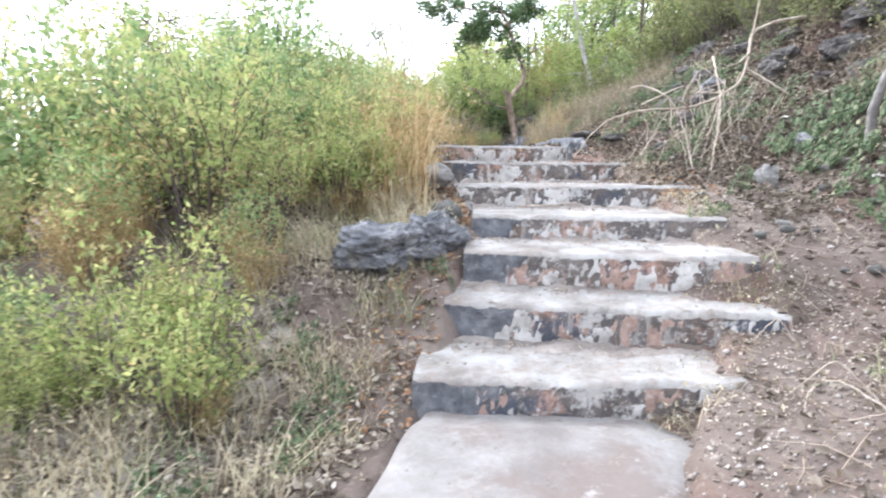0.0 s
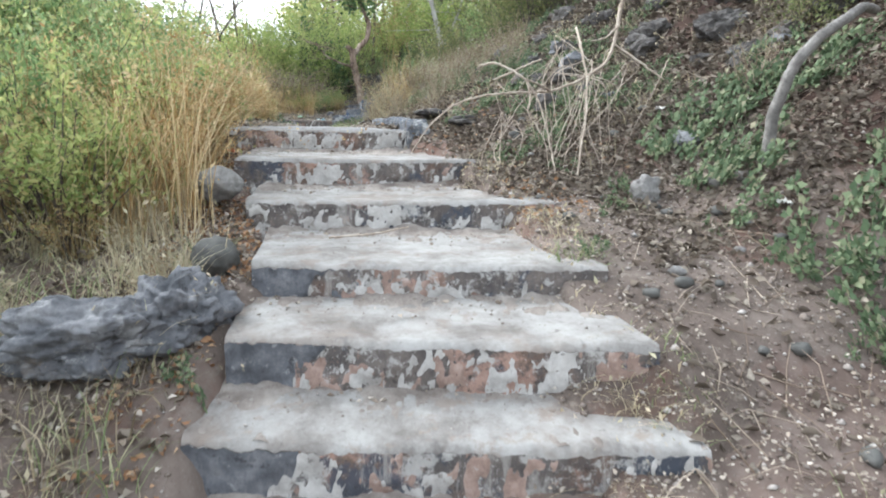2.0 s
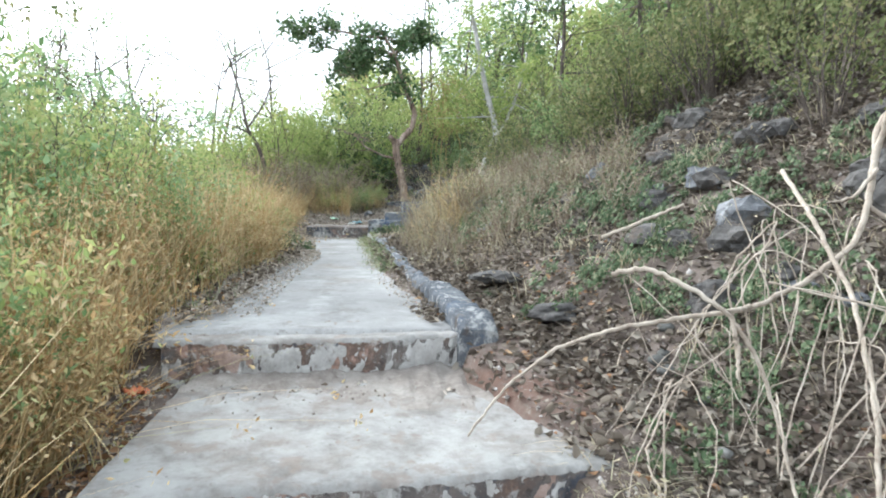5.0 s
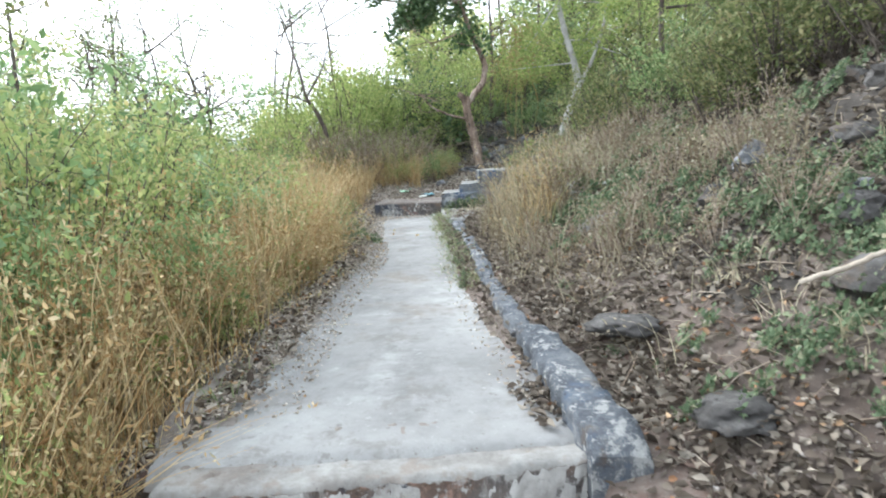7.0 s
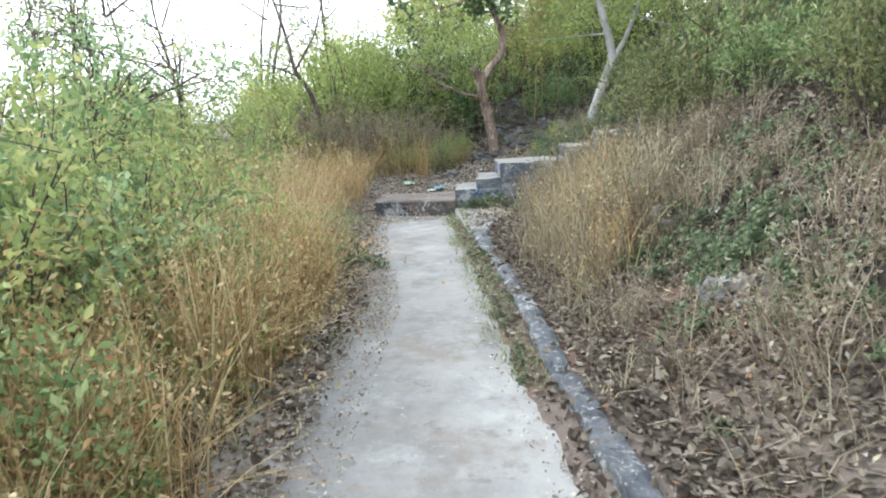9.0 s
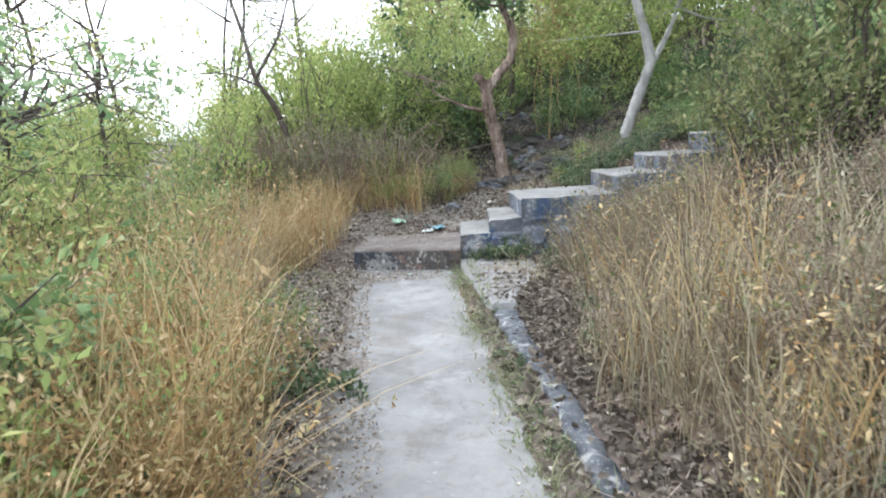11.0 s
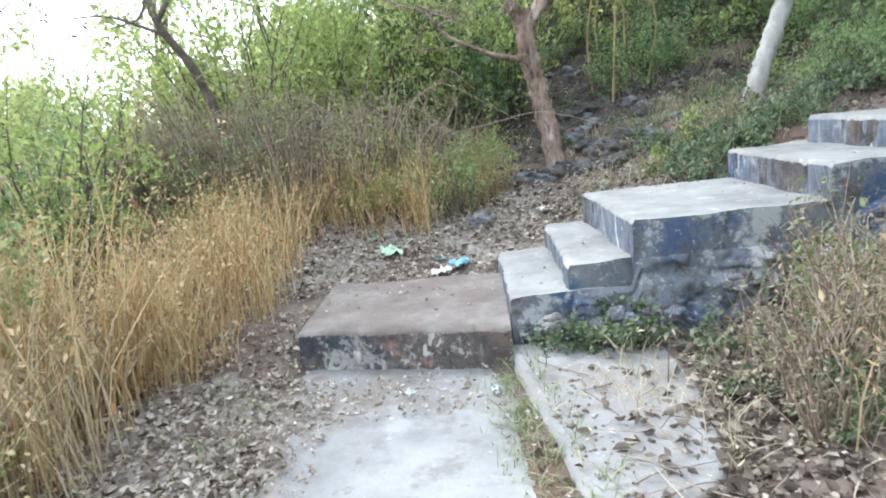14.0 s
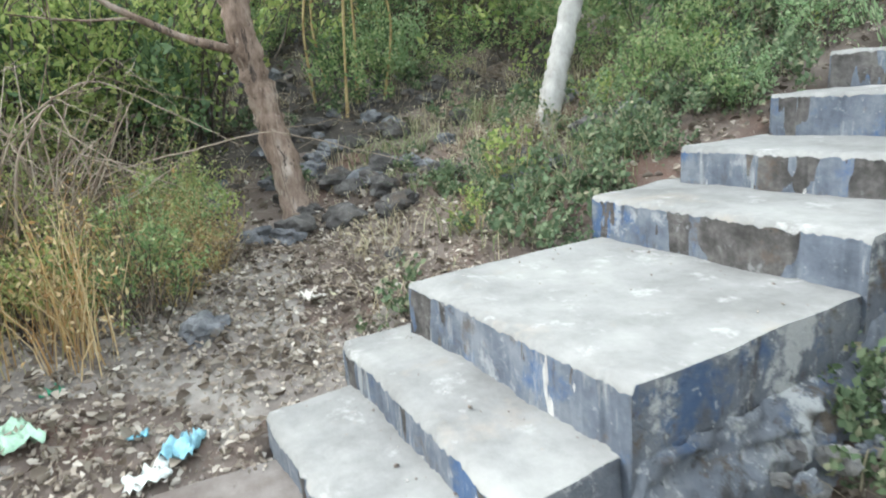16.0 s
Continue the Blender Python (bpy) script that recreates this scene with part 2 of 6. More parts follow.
STAINED_TOP = material("dirt_stained_concrete", [(0.3, (0.135, 0.116, 0.106)), (0.5, (0.18, 0.158, 0.146)), (0.7, (0.245, 0.225, 0.212))], 3, 9, 0.92, 0.5, 50,
                       [((0.14, 0.108, 0.095), 1.3, 0.46, 0.66, 0.5), ((0.33, 0.315, 0.30), 4, 0.56, 0.70, 0.6), ((0.10, 0.085, 0.078), 30, 0.58, 0.67, 0.6), ((0.30, 0.28, 0.26), 60, 0.58, 0.66, 0.5)])
PLASTER = material("lime_plaster_crust", [(0.3, (0.36, 0.345, 0.33)), (0.5, (0.48, 0.47, 0.455)), (0.7, (0.60, 0.59, 0.575))], 6, 9, 0.9, 0.7, 40,
                   [((0.24, 0.21, 0.19), 9, 0.55, 0.64, 0.7), ((0.13, 0.12, 0.115), 30, 0.58, 0.65, 0.7)])
PINK = material("pinkish_plaster", [(0.3, (0.22, 0.16, 0.135)), (0.5, (0.33, 0.24, 0.205)), (0.7, (0.43, 0.34, 0.30))], 9, 9, 0.92, 0.6, 40,
                [((0.20, 0.13, 0.105), 7, 0.54, 0.64, 0.7), ((0.50, 0.46, 0.43), 16, 0.56, 0.64, 0.6)])
CORNER = material("blue_black_stone", [(0.3, (0.09, 0.096, 0.108)), (0.5, (0.145, 0.152, 0.17)), (0.7, (0.23, 0.235, 0.25))], 9, 9, 0.9, 0.9, 30,
                  [((0.34, 0.35, 0.36), 18, 0.57, 0.64, 0.7), ((0.035, 0.035, 0.038), 12, 0.57, 0.64, 0.7)])
# dark red earth, deepened to carry the shade of growth above the bank
SHADED_RED_EARTH = material("shaded_red_earth", [(0.3, (0.04, 0.026, 0.022)), (0.5, (0.07, 0.045, 0.037)), (0.7, (0.12, 0.082, 0.068))], 2.2, 9, 0.95, 0.8, 45,
                     [((0.06, 0.045, 0.038), 5, 0.53, 0.63, 0.7), ((0.15, 0.115, 0.098), 26, 0.57, 0.65, 0.6), ((0.22, 0.19, 0.17), 70, 0.59, 0.65, 0.6)])
TRODDEN = material("trodden_reddish_dirt", [(0.3, (0.105, 0.078, 0.066)), (0.5, (0.145, 0.11, 0.095)), (0.7, (0.19, 0.155, 0.138))], 2.2, 9, 0.95, 0.5, 60,
                   [((0.13, 0.09, 0.075), 9, 0.55, 0.65, 0.6), ((0.32, 0.28, 0.25), 50, 0.58, 0.65, 0.6), ((0.08, 0.06, 0.05), 70, 0.59, 0.66, 0.6)])
# dark stony earth, its colour lowered further for shade under trees and weeds
DARK_SHADED_EARTH = material("dark_shaded_stony_earth", [(0.3, (0.04, 0.035, 0.032)), (0.5, (0.07, 0.062, 0.056)), (0.7, (0.115, 0.10, 0.09))], 3, 9, 0.95, 0.9, 35,
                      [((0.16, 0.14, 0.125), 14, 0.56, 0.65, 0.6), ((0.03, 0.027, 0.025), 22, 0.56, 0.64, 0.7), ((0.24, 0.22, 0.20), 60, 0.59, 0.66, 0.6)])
LEAF = {
    "green": material("green_leaf", [(0.0, (0.13, 0.21, 0.09)), (0.4, (0.22, 0.32, 0.14)), (0.8, (0.33, 0.41, 0.20)), (1.0, (0.47, 0.48, 0.26))], spread="island", bump=0, through_light=0.5, rough=0.6),
    "yellow": material("yellow_green_leaf", [(0.0, (0.22, 0.29, 0.11)), (0.4, (0.35, 0.42, 0.16)), (0.8, (0.46, 0.48, 0.21)), (1.0, (0.50, 0.43, 0.21))], spread="island", bump=0, through_light=0.5, rough=0.6),
    "dry": material("dry_weed_leaf", [(0.0, (0.28, 0.175, 0.085)), (0.35, (0.47, 0.33, 0.165)), (0.7, (0.62, 0.49, 0.29)), (1.0, (0.45, 0.48, 0.23))], spread="island", bump=0, through_light=0.4, rough=0.8),
    "faded": material("faded_weed_leaf", [(0.0, (0.16, 0.125, 0.085)), (0.35, (0.27, 0.22, 0.155)), (0.65, (0.39, 0.335, 0.25)), (0.85, (0.24, 0.27, 0.16)), (1.0, (0.50, 0.47, 0.40))], spread="island", bump=0, through_light=0.3, rough=0.8),
    "olive": material("olive_leaf", [(0.0, (0.10, 0.13, 0.055)), (0.4, (0.17, 0.20, 0.085)), (0.8, (0.25, 0.265, 0.125)), (1.0, (0.32, 0.28, 0.15))], spread="island", bump=0, through_light=0.35, rough=0.7),
    "bright": material("bright_leaf", [(0.0, (0.19, 0.27, 0.08)), (0.5, (0.32, 0.40, 0.14)), (1.0, (0.47, 0.49, 0.20))], spread="island", bump=0, through_light=0.5, rough=0.6),
    "dark": material("dark_leaf", [(0.0, (0.055, 0.10, 0.045)), (0.5, (0.10, 0.16, 0.075)), (1.0, (0.17, 0.24, 0.11))], spread="island", bump=0, through_light=0.25, rough=0.5),
    "weed": material("dark_weed_leaf", [(0.0, (0.075, 0.115, 0.062)), (0.5, (0.13, 0.18, 0.10)), (0.85, (0.21, 0.26, 0.15)), (1.0, (0.30, 0.28, 0.19))], spread="island", bump=0, through_light=0.3, rough=0.6),
    "bluish": material("bluish_leaf", [(0.0, (0.19, 0.30, 0.15)), (0.5, (0.29, 0.41, 0.22)), (1.0, (0.42, 0.50, 0.30))], spread="island", bump=0, through_light=0.5, rough=0.6),
}


# ---- mesh tools ----
rng = np.random.default_rng(7)


def lattice(seed):
    return np.random.default_rng(seed).random((64, 64))


GRIDS = [lattice(k) for k in range(6)]


def fbm(x, y, scale=1.0, octaves=4, seed=0):
    """Smooth value noise, about -1 to 1."""
    x, y = np.asarray(x, float) * scale, np.asarray(y, float) * scale
    out, amp, total = 0.0, 1.0, 0.0
    for k in range(octaves):
        g = GRIDS[(seed + k) % 6]
        xi, yi = np.floor(x).astype(int), np.floor(y).astype(int)
        fx, fy = x - xi, y - yi
        fx, fy = fx * fx * (3 - 2 * fx), fy * fy * (3 - 2 * fy)
        a, b = g[xi % 64, yi % 64], g[(xi + 1) % 64, yi % 64]
        c, d = g[xi % 64, (yi + 1) % 64], g[(xi + 1) % 64, (yi + 1) % 64]
        out = out + amp * ((a * (1 - fx) + b * fx) * (1 - fy) + (c * (1 - fx) + d * fx) * fy - 0.5) * 2
        total += amp
        x, y, amp = x * 2.03 + 17.1, y * 2.03 + 5.3, amp * 0.5
    return out / total


def mesh_data(name, chunks, mat, smooth=False):
    """One mesh from chunks of (vertices n x 3, faces m x k)."""
    me = bpy.data.meshes.new(name)
    verts, loops, starts, at, first = [], [], [], 0, 0
    for v, f in chunks:
        v, f = np.asarray(v, float), np.asarray(f, int)
        if not len(f):
            continue
        verts.append(v)
        loops.append((f + at).ravel())
        starts.append(first + np.arange(len(f)) * f.shape[1])
        first += f.size
        at += len(v)
    verts, loops, starts = np.concatenate(verts), np.concatenate(loops), np.concatenate(starts)
    me.vertices.add(len(verts))
    me.vertices.foreach_set("co", verts.ravel())
    me.loops.add(len(loops))
    me.loops.foreach_set("vertex_index", loops.astype(np.int32))
    me.polygons.add(len(starts))
    me.polygons.foreach_set("loop_start", starts.astype(np.int32))
    if smooth:
        me.polygons.foreach_set("use_smooth", np.ones(len(starts), bool))
    me.update(calc_edges=True)
    me.validate()
    me.materials.append(mat)
    return me


def part(name, chunks, mat, parent=None, label="", smooth=False):
    ob = new(name, mesh_data(name, chunks, mat, smooth))
    if parent:
        ob.parent = parent
    if label:
        ob["label"] = label
    return ob


def sheet(nx, ny):
    """Quads of a grid whose points run along x first."""
    i, j = np.meshgrid(np.arange(nx - 1), np.arange(ny - 1))
    a = (j * nx + i).ravel()
    return np.stack([a, a + 1, a + nx + 1, a + nx], 1)


def tube(points, radii, sides=7, gnarl=0.0):
    """A tapered round limb along points, as one chunk."""
    p, r = np.asarray(points, float), np.asarray(radii, float)
    d = np.gradient(p, axis=0)
    d /= np.linalg.norm(d, axis=1)[:, None] + 1e-9
    up = np.array([[0.36, -0.90, 0.25]])
    s = np.cross(d, up)
    s /= np.linalg.norm(s, axis=1)[:, None] + 1e-9
    q = np.cross(s, d)
    a = np.linspace(0, 2 * np.pi, sides, endpoint=False)
    lump = 1.0
    if gnarl:
        aa, ll = np.meshgrid(a, np.linspace(0, len(p) * 0.35, len(p)))
        lump = (1 + gnarl * fbm(aa * 1.3, ll * 0.6, 1.6, 4, 2) + gnarl * 0.6 * fbm(aa * 3, ll * 0.5, 2.5, 2, 4))[:, :, None]
    v = p[:, None] + lump * r[:, None, None] * (np.cos(a)[None, :, None] * s[:, None] + np.sin(a)[None, :, None] * q[:, None])
    n = len(p)
    i, j = np.meshgrid(np.arange(sides), np.arange(n - 1))
    i, j = i.ravel(), j.ravel()
    f = np.stack([j * sides + i, j * sides + (i + 1) % sides, (j + 1) * sides + (i + 1) % sides, (j + 1) * sides + i], 1)
    return v.reshape(-1, 3), f


def smooth_line(points, n=24, wobble=0.0, r=None):
    """Points rounded into a flowing line of n points."""
    p = np.asarray(points, float)
    t = np.linspace(0, len(p) - 1, n)
    q = np.stack([np.interp(t, np.arange(len(p)), p[:, k]) for k in range(3)], 1)
    for _ in range(max(1, n // (2 * len(p)))):
        q[1:-1] = (q[:-2] + 2 * q[1:-1] + q[2:]) / 4
    if wobble:
        q[1:-1] += (r or rng).normal(0, wobble, (n - 2, 3)) if r is None else r.normal(0, wobble, (n - 2, 3))
    return q


def leaves(pos, along, size, width=0.45, r=None, fold=0.25, simple=False):
    """Pointed folded leaves at pos, growing along, each one an island of two quads."""
    r = r or rng
    n = len(pos)
    d = along / (np.linalg.norm(along, axis=1)[:, None] + 1e-9)
    s = np.cross(d, r.normal(0, 1, (n, 3)))
    s /= np.linalg.norm(s, axis=1)[:, None] + 1e-9
    u = np.cross(s, d)
    L = (np.broadcast_to(size, (n,)) * r.uniform(0.6, 1.35, n))[:, None]
    w = L * width * 0.5
    up = w * fold * 2
    if simple:
        v = np.stack([pos, pos + d * L * 0.42 + s * w + u * up, pos + d * L, pos + d * L * 0.42 - s * w + u * up], 1)
        base = np.arange(n)[:, None] * 4
        return v.reshape(-1, 3), np.concatenate([base + [0, 1, 2], base + [0, 2, 3]])
    v = np.stack([pos, pos + d * L * 0.3 + s * w + u * up, pos + d * L * 0.7 + s * w * 0.75 + u * up, pos + d * L - u * L * 0.08,
                  pos + d * L * 0.7 - s * w * 0.75 + u * up, pos + d * L * 0.3 - s * w + u * up], 1)
    base = np.arange(n)[:, None] * 6
    f = np.concatenate([base + [0, 1, 2, 3], base + [0, 3, 4, 5]])
    return v.reshape(-1, 3), f


def blades(pos, height, lean, width=0.006, r=None):
    """Bent grass blades: three tapering pieces each."""
    r = r or rng
    n = len(pos)
    a = r.uniform(0, 2 * np.pi, n)
    out = np.stack([np.cos(a), np.sin(a), np.zeros(n)], 1)
    side = np.stack([-np.sin(a + r.normal(0, 0.8, n)), np.cos(a), np.zeros(n)], 1)
    h = np.broadcast_to(height, (n,))[:, None]
    k = np.broadcast_to(lean, (n,))[:, None] * r.uniform(0.3, 1.4, (n, 1))
    rows = []
    for t, w in ((0, 1.0), (0.4, 0.85), (0.75, 0.6), (1.0, 0.12)):
        c = pos + out * h * k * t * t + np.array([0, 0, 1.0]) * h * t * (1 - 0.35 * k * t)
        rows += [c - side * width * w / 2, c + side * width * w / 2]
    v = np.stack(rows, 1)
    base = np.arange(n)[:, None] * 8
    f = np.concatenate([base + [2 * q, 2 * q + 1, 2 * q + 3, 2 * q + 2] for q in range(3)])
    return v.reshape(-1, 3), f, v[:, 6]


# ---- ground ----
def axis_height(y):
    return np.interp(y, [-30, 0, 1.5, 2.95, 3.55, 3.87, 4.4, 5.37, 6.25, 7.67, 9, 12, 16.2, 17.5, 20, 23, 26, 40, 90], [-1.2, -0.08, 0.04, 0.2, 0.42, 0.66, 0.9, 1.1, 1.32, 1.56, 1.70, 1.74, 1.77, 1.97, 2.46, 3.5, 4.4, 6, 8])


def left_edge(y):
    return np.interp(y, [0, 2.2, 3, 3.8, 4.6, 5.4, 6.2, 7.6, 8.3, 9.2, 10.2, 11.6, 13.9, 15, 16.4, 17.5], [-0.5, -0.27, -0.06, 0.07, 0.25, 0.2, 0.08, -0.02, 0.0, 0.02, 0.06, 0.16, 0.06, -0.03, -0.02, 0.1])


def right_edge(y):
    return np.interp(y, [0, 2.2, 3, 3.4, 3.7, 4.3, 5.3, 6.3, 7.6, 8.3, 9.2, 10.5, 13.9, 16.3, 17.4], [0.85, 0.95, 1.28, 1.5, 1.6, 1.68, 1.8, 1.70, 1.45, 1.32, 1.22, 1.18, 1.12, 1.1, 1.15])


def height(x, y):
    """The ground's height."""
    x, y = np.asarray(x, float), np.asarray(y, float)
    b = axis_height(y)
    dr, dl = x - right_edge(y), left_edge(y) - x
    inside = np.clip((np.minimum(-dr, -dl) + 0.07 * fbm(x, y, 3.2, 4, 5)) / 0.16, 0, 1) * np.clip((17.45 - y) / 0.1, 0, 1)
    start = np.interp(y, [0, 3, 4.5, 6, 8, 14, 15.5, 16.4, 18, 22], [2.3, 1.75, 0.8, 0.65, 0.3, 0.35, 0.8, 0.95, 0.7, 1.0])
    slope = np.interp(y, [0, 5, 8, 12, 15, 17, 22, 40], [0.85, 0.8, 0.62, 0.62, 0.45, 0.38, 0.25, 0.15])
    up = np.maximum(dr - start, 0)
    rise = slope * (np.sqrt(up * up + 0.04) - 0.2)
    rise = 9 * np.tanh(rise / 9)
    apron = np.clip(dr, 0, start) * np.interp(y, [0, 8, 9, 16, 18], [0.10, 0.10, 0.25, 0.10, 0.12])
    fall = np.clip(dl, 0, 60)
    drop = -0.12 * fall - 0.10 * np.clip(fall - 2.5, 0, 20) * np.exp(-np.maximum(y - 14, 0) / 6)
    drop = np.where(y > 15, drop * np.clip(1 - (y - 15) / 6, 0.1, 1), drop)
    z = b + apron + rise + drop - np.clip(b - 2.5, 0, 3) * np.clip((0.8 - x) / 2.5, 0, 1)
    z = z + np.where(y < 7.7, np.where(dr > -0.2, 0.07, -0.05), 0.012) * (1 - inside) + 0.05 * fbm(x, y, 1.3, 4, 1) * np.clip(np.maximum(dr, dl) / 0.5, 0.35, 1)
    z = z + 0.018 * fbm(x, y, 6, 3, 3) + 0.25 * fbm(x, y, 0.45, 4, 2) * np.clip((np.maximum(dr - start, dl - 0.8)) / 2, 0, 1)
    z = z - inside * np.where(y < 7.8, 0.3, 0.10)
    flight = np.clip(np.minimum(np.minimum(y - 16.4, 17.55 - y), x - 1.2) / 0.1, 0, 1)
    return z - 0.25 * flight


def spaced(pieces):
    out = [pieces[0][0]]
    for a, b, step in pieces:
        out += list(np.linspace(a, b, max(2, int(round((b - a) / step)) + 1))[1:])
    return np.array(out)


gx = spaced([(-2000, -200, 450), (-200, -40, 20), (-40, -8, 2), (-8, -1.5, 0.25), (-1.5, 4, 0.06), (4, 10, 0.25), (10, 40, 2), (40, 200, 20), (200, 2000, 450)])
gy = spaced([(-2000, -100, 450), (-100, -10, 6), (-10, 0, 0.5), (0, 20, 0.06), (20, 30, 0.25), (30, 60, 2), (60, 200, 20), (200, 2000, 450)])
X, Y = np.meshgrid(gx, gy)
Z = height(X, Y)
ground = part("ground", [(np.stack([X.ravel(), Y.ravel(), Z.ravel()], 1), sheet(len(gx), len(gy)))], SOIL, smooth=True)
tagged(ground, "reddish brown dry soil of a hillside", "ground", kind="structure")



LAYERS = []


def earth_patch(name, label, mat, x0, x1, y0, y1, seed, lift=0.035, ragged=0.05, rough=0.0):
    """Earth of another colour lying over the ground, its uneven rim dipping under the soil."""
    def top(ex, ey):
        rim = np.minimum(np.minimum(ex - x0, x1 - ex) / (x1 - x0), np.minimum(ey - y0, y1 - ey) / (y1 - y0)) * 2
        z = height(ex, ey) - 0.06 + (lift + 0.06) * np.clip(rim * 2.2, 0, 1) + ragged * fbm(ex, ey, 1.4, 4, seed) * np.clip(rim * 3, 0, 1) + rough * np.abs(fbm(ex, ey, 4.5, 4, seed + 1))
        return np.where(rim < 0, -9, z)
    ex, ey = np.meshgrid(np.linspace(x0, x1, max(12, int((x1 - x0) / 0.05))), np.linspace(y0, y1, max(12, int((y1 - y0) / 0.05))))
    LAYERS.append(top)
    ob = part(name, [(np.stack([ex.ravel(), ey.ravel(), top(ex, ey).ravel()], 1), sheet(ex.shape[1], ex.shape[0]))], mat, smooth=True)
    return tagged(ob, label, "earth", kind="structure")


# the bank's red earth includes shade from overhanging plants in its colour
earth_patch("earth_bank", "dark red earth laid bare in the cut bank, deepened for shade", SHADED_RED_EARTH, 3.2, 5.6, 2.2, 7.6, 2, 0.03, 0.07, 0.12)
earth_patch("trodden_earth", "smooth trodden reddish earth beside the steps", TRODDEN, 1.5, 3.3, 1.0, 4.4, 3, 0.012, 0.03)
# gully floor: dark stony ground with the trees' shade put into its colour
earth_patch("gully_floor", "dark stony earth of a dry gully, darkened for tree shade", DARK_SHADED_EARTH, 1.0, 6.4, 18.6, 31, 1, 0.03, 0.05, 0.05)
earth_patch("slope_earth", "dry pale earth of the slope beside the steps", DUST, -3.6, -0.2, 0.2, 4.8, 3, 0.012, 0.05)
earth_patch("dusty_verge", "pale dusty verge beside the path", DUST, -1.1, 0.15, 12.0, 17.6, 5, 0.012, 0.03)
earth_patch("dusty_ground", "pale dusty ground beyond the flat step", DUST, -0.8, 2.4, 17.2, 19.4, 2, 0.004, 0.05, 0.03)
earth_patch("bank_earth", "dark crumbly earth of the bank above the kerb", DARK_SHADED_EARTH, 2.0, 4.6, 7.2, 14.6, 4, 0.01, 0.06, 0.05)

# ---- paved path ----
py = np.arange(7.62, 16.75, 0.06)
pu = np.linspace(0, 1, 30)
U, V = np.meshgrid(pu, py)
PX = left_edge(V) - 0.12 + U * (right_edge(V) - left_edge(V) + 0.24)
PZ = np.where(V < 7.63, -0.06, 0) + np.interp(V, [7.5, 9, 12, 16.8], [1.655, 1.705, 1.74, 1.77]) + 0.008 * fbm(PX, V, 2.5, 4, 2) + 0.004 * fbm(PX, V, 14, 2, 4) - 0.05 * np.clip(np.abs(U - 0.5) * 2 - 0.86, 0, 1)
path = part("path", [(np.stack([PX.ravel(), V.ravel(), PZ.ravel()], 1), sheet(30, len(py)))], PAVING, smooth=True)
tagged(path, "pale grey weathered concrete footpath with dusty edges", "path", kind="structure")

# dust washed over the path's edge
dy = np.arange(7.9, 16.45, 0.04)
U, V = np.meshgrid(np.linspace(0, 1, 22), dy)
DX = left_edge(V) - 0.22 + U * 0.62
DZ = np.interp(V, [7.5, 9, 12, 16.8], [1.655, 1.705, 1.74, 1.77]) + 0.014 + 0.024 * fbm(DX, V, 2.2, 3, 4) + 0.03 * fbm(DX, V, 13, 4, 2) - 0.075 * np.clip(U - 0.35, 0, 1) * np.interp(V, [8, 11, 13, 16.4], [1.6, 1.3, 0.85, 0.8]) - 0.12 * np.clip(0.12 - U, 0, 1) - 0.1 * (V < 7.95)
drift = part("dirt_drift", [(np.stack([DX.ravel(), V.ravel(), DZ.ravel()], 1), sheet(22, len(dy)))], DUST, smooth=True)
tagged(drift, "pale brown dust washed over the path edge", "dirt", kind="structure")

ly = np.arange(-3, 3.35, 0.08)
U, V = np.meshgrid(pu, ly)
LX = np.interp(V, [-3, 0, 2.2, 3.3], [-1.1, -0.62, -0.27, -0.02]) + 0.02 * fbm(V, V * 0, 3, 2, 1) + U * np.interp(V, [-3, 3.3], [1.7, 1.75])
LZ = axis_height(V) - 0.03 + 0.012 * fbm(LX, V, 2.2, 4, 3) + 0.02 * (1 - U) - 0.16 * np.clip((U - 0.6) / 0.4, 0, 1) - 0.3 * (U < 0.01)
LZ = LZ - np.clip(V - 2.75, 0, 1) * 0.25 + 0.02 * fbm(LX, V, 5, 3, 1) * np.clip((U - 0.45) / 0.3, 0, 1)
landing = part("landing", [(np.stack([LX.ravel(), V.ravel(), LZ.ravel()], 1), sheet(30, len(ly)))], DUSTY, smooth=True)
tagged(landing, "worn concrete landing below the old steps", "path", kind="structure")


# ---- steps ----
TREADS = []


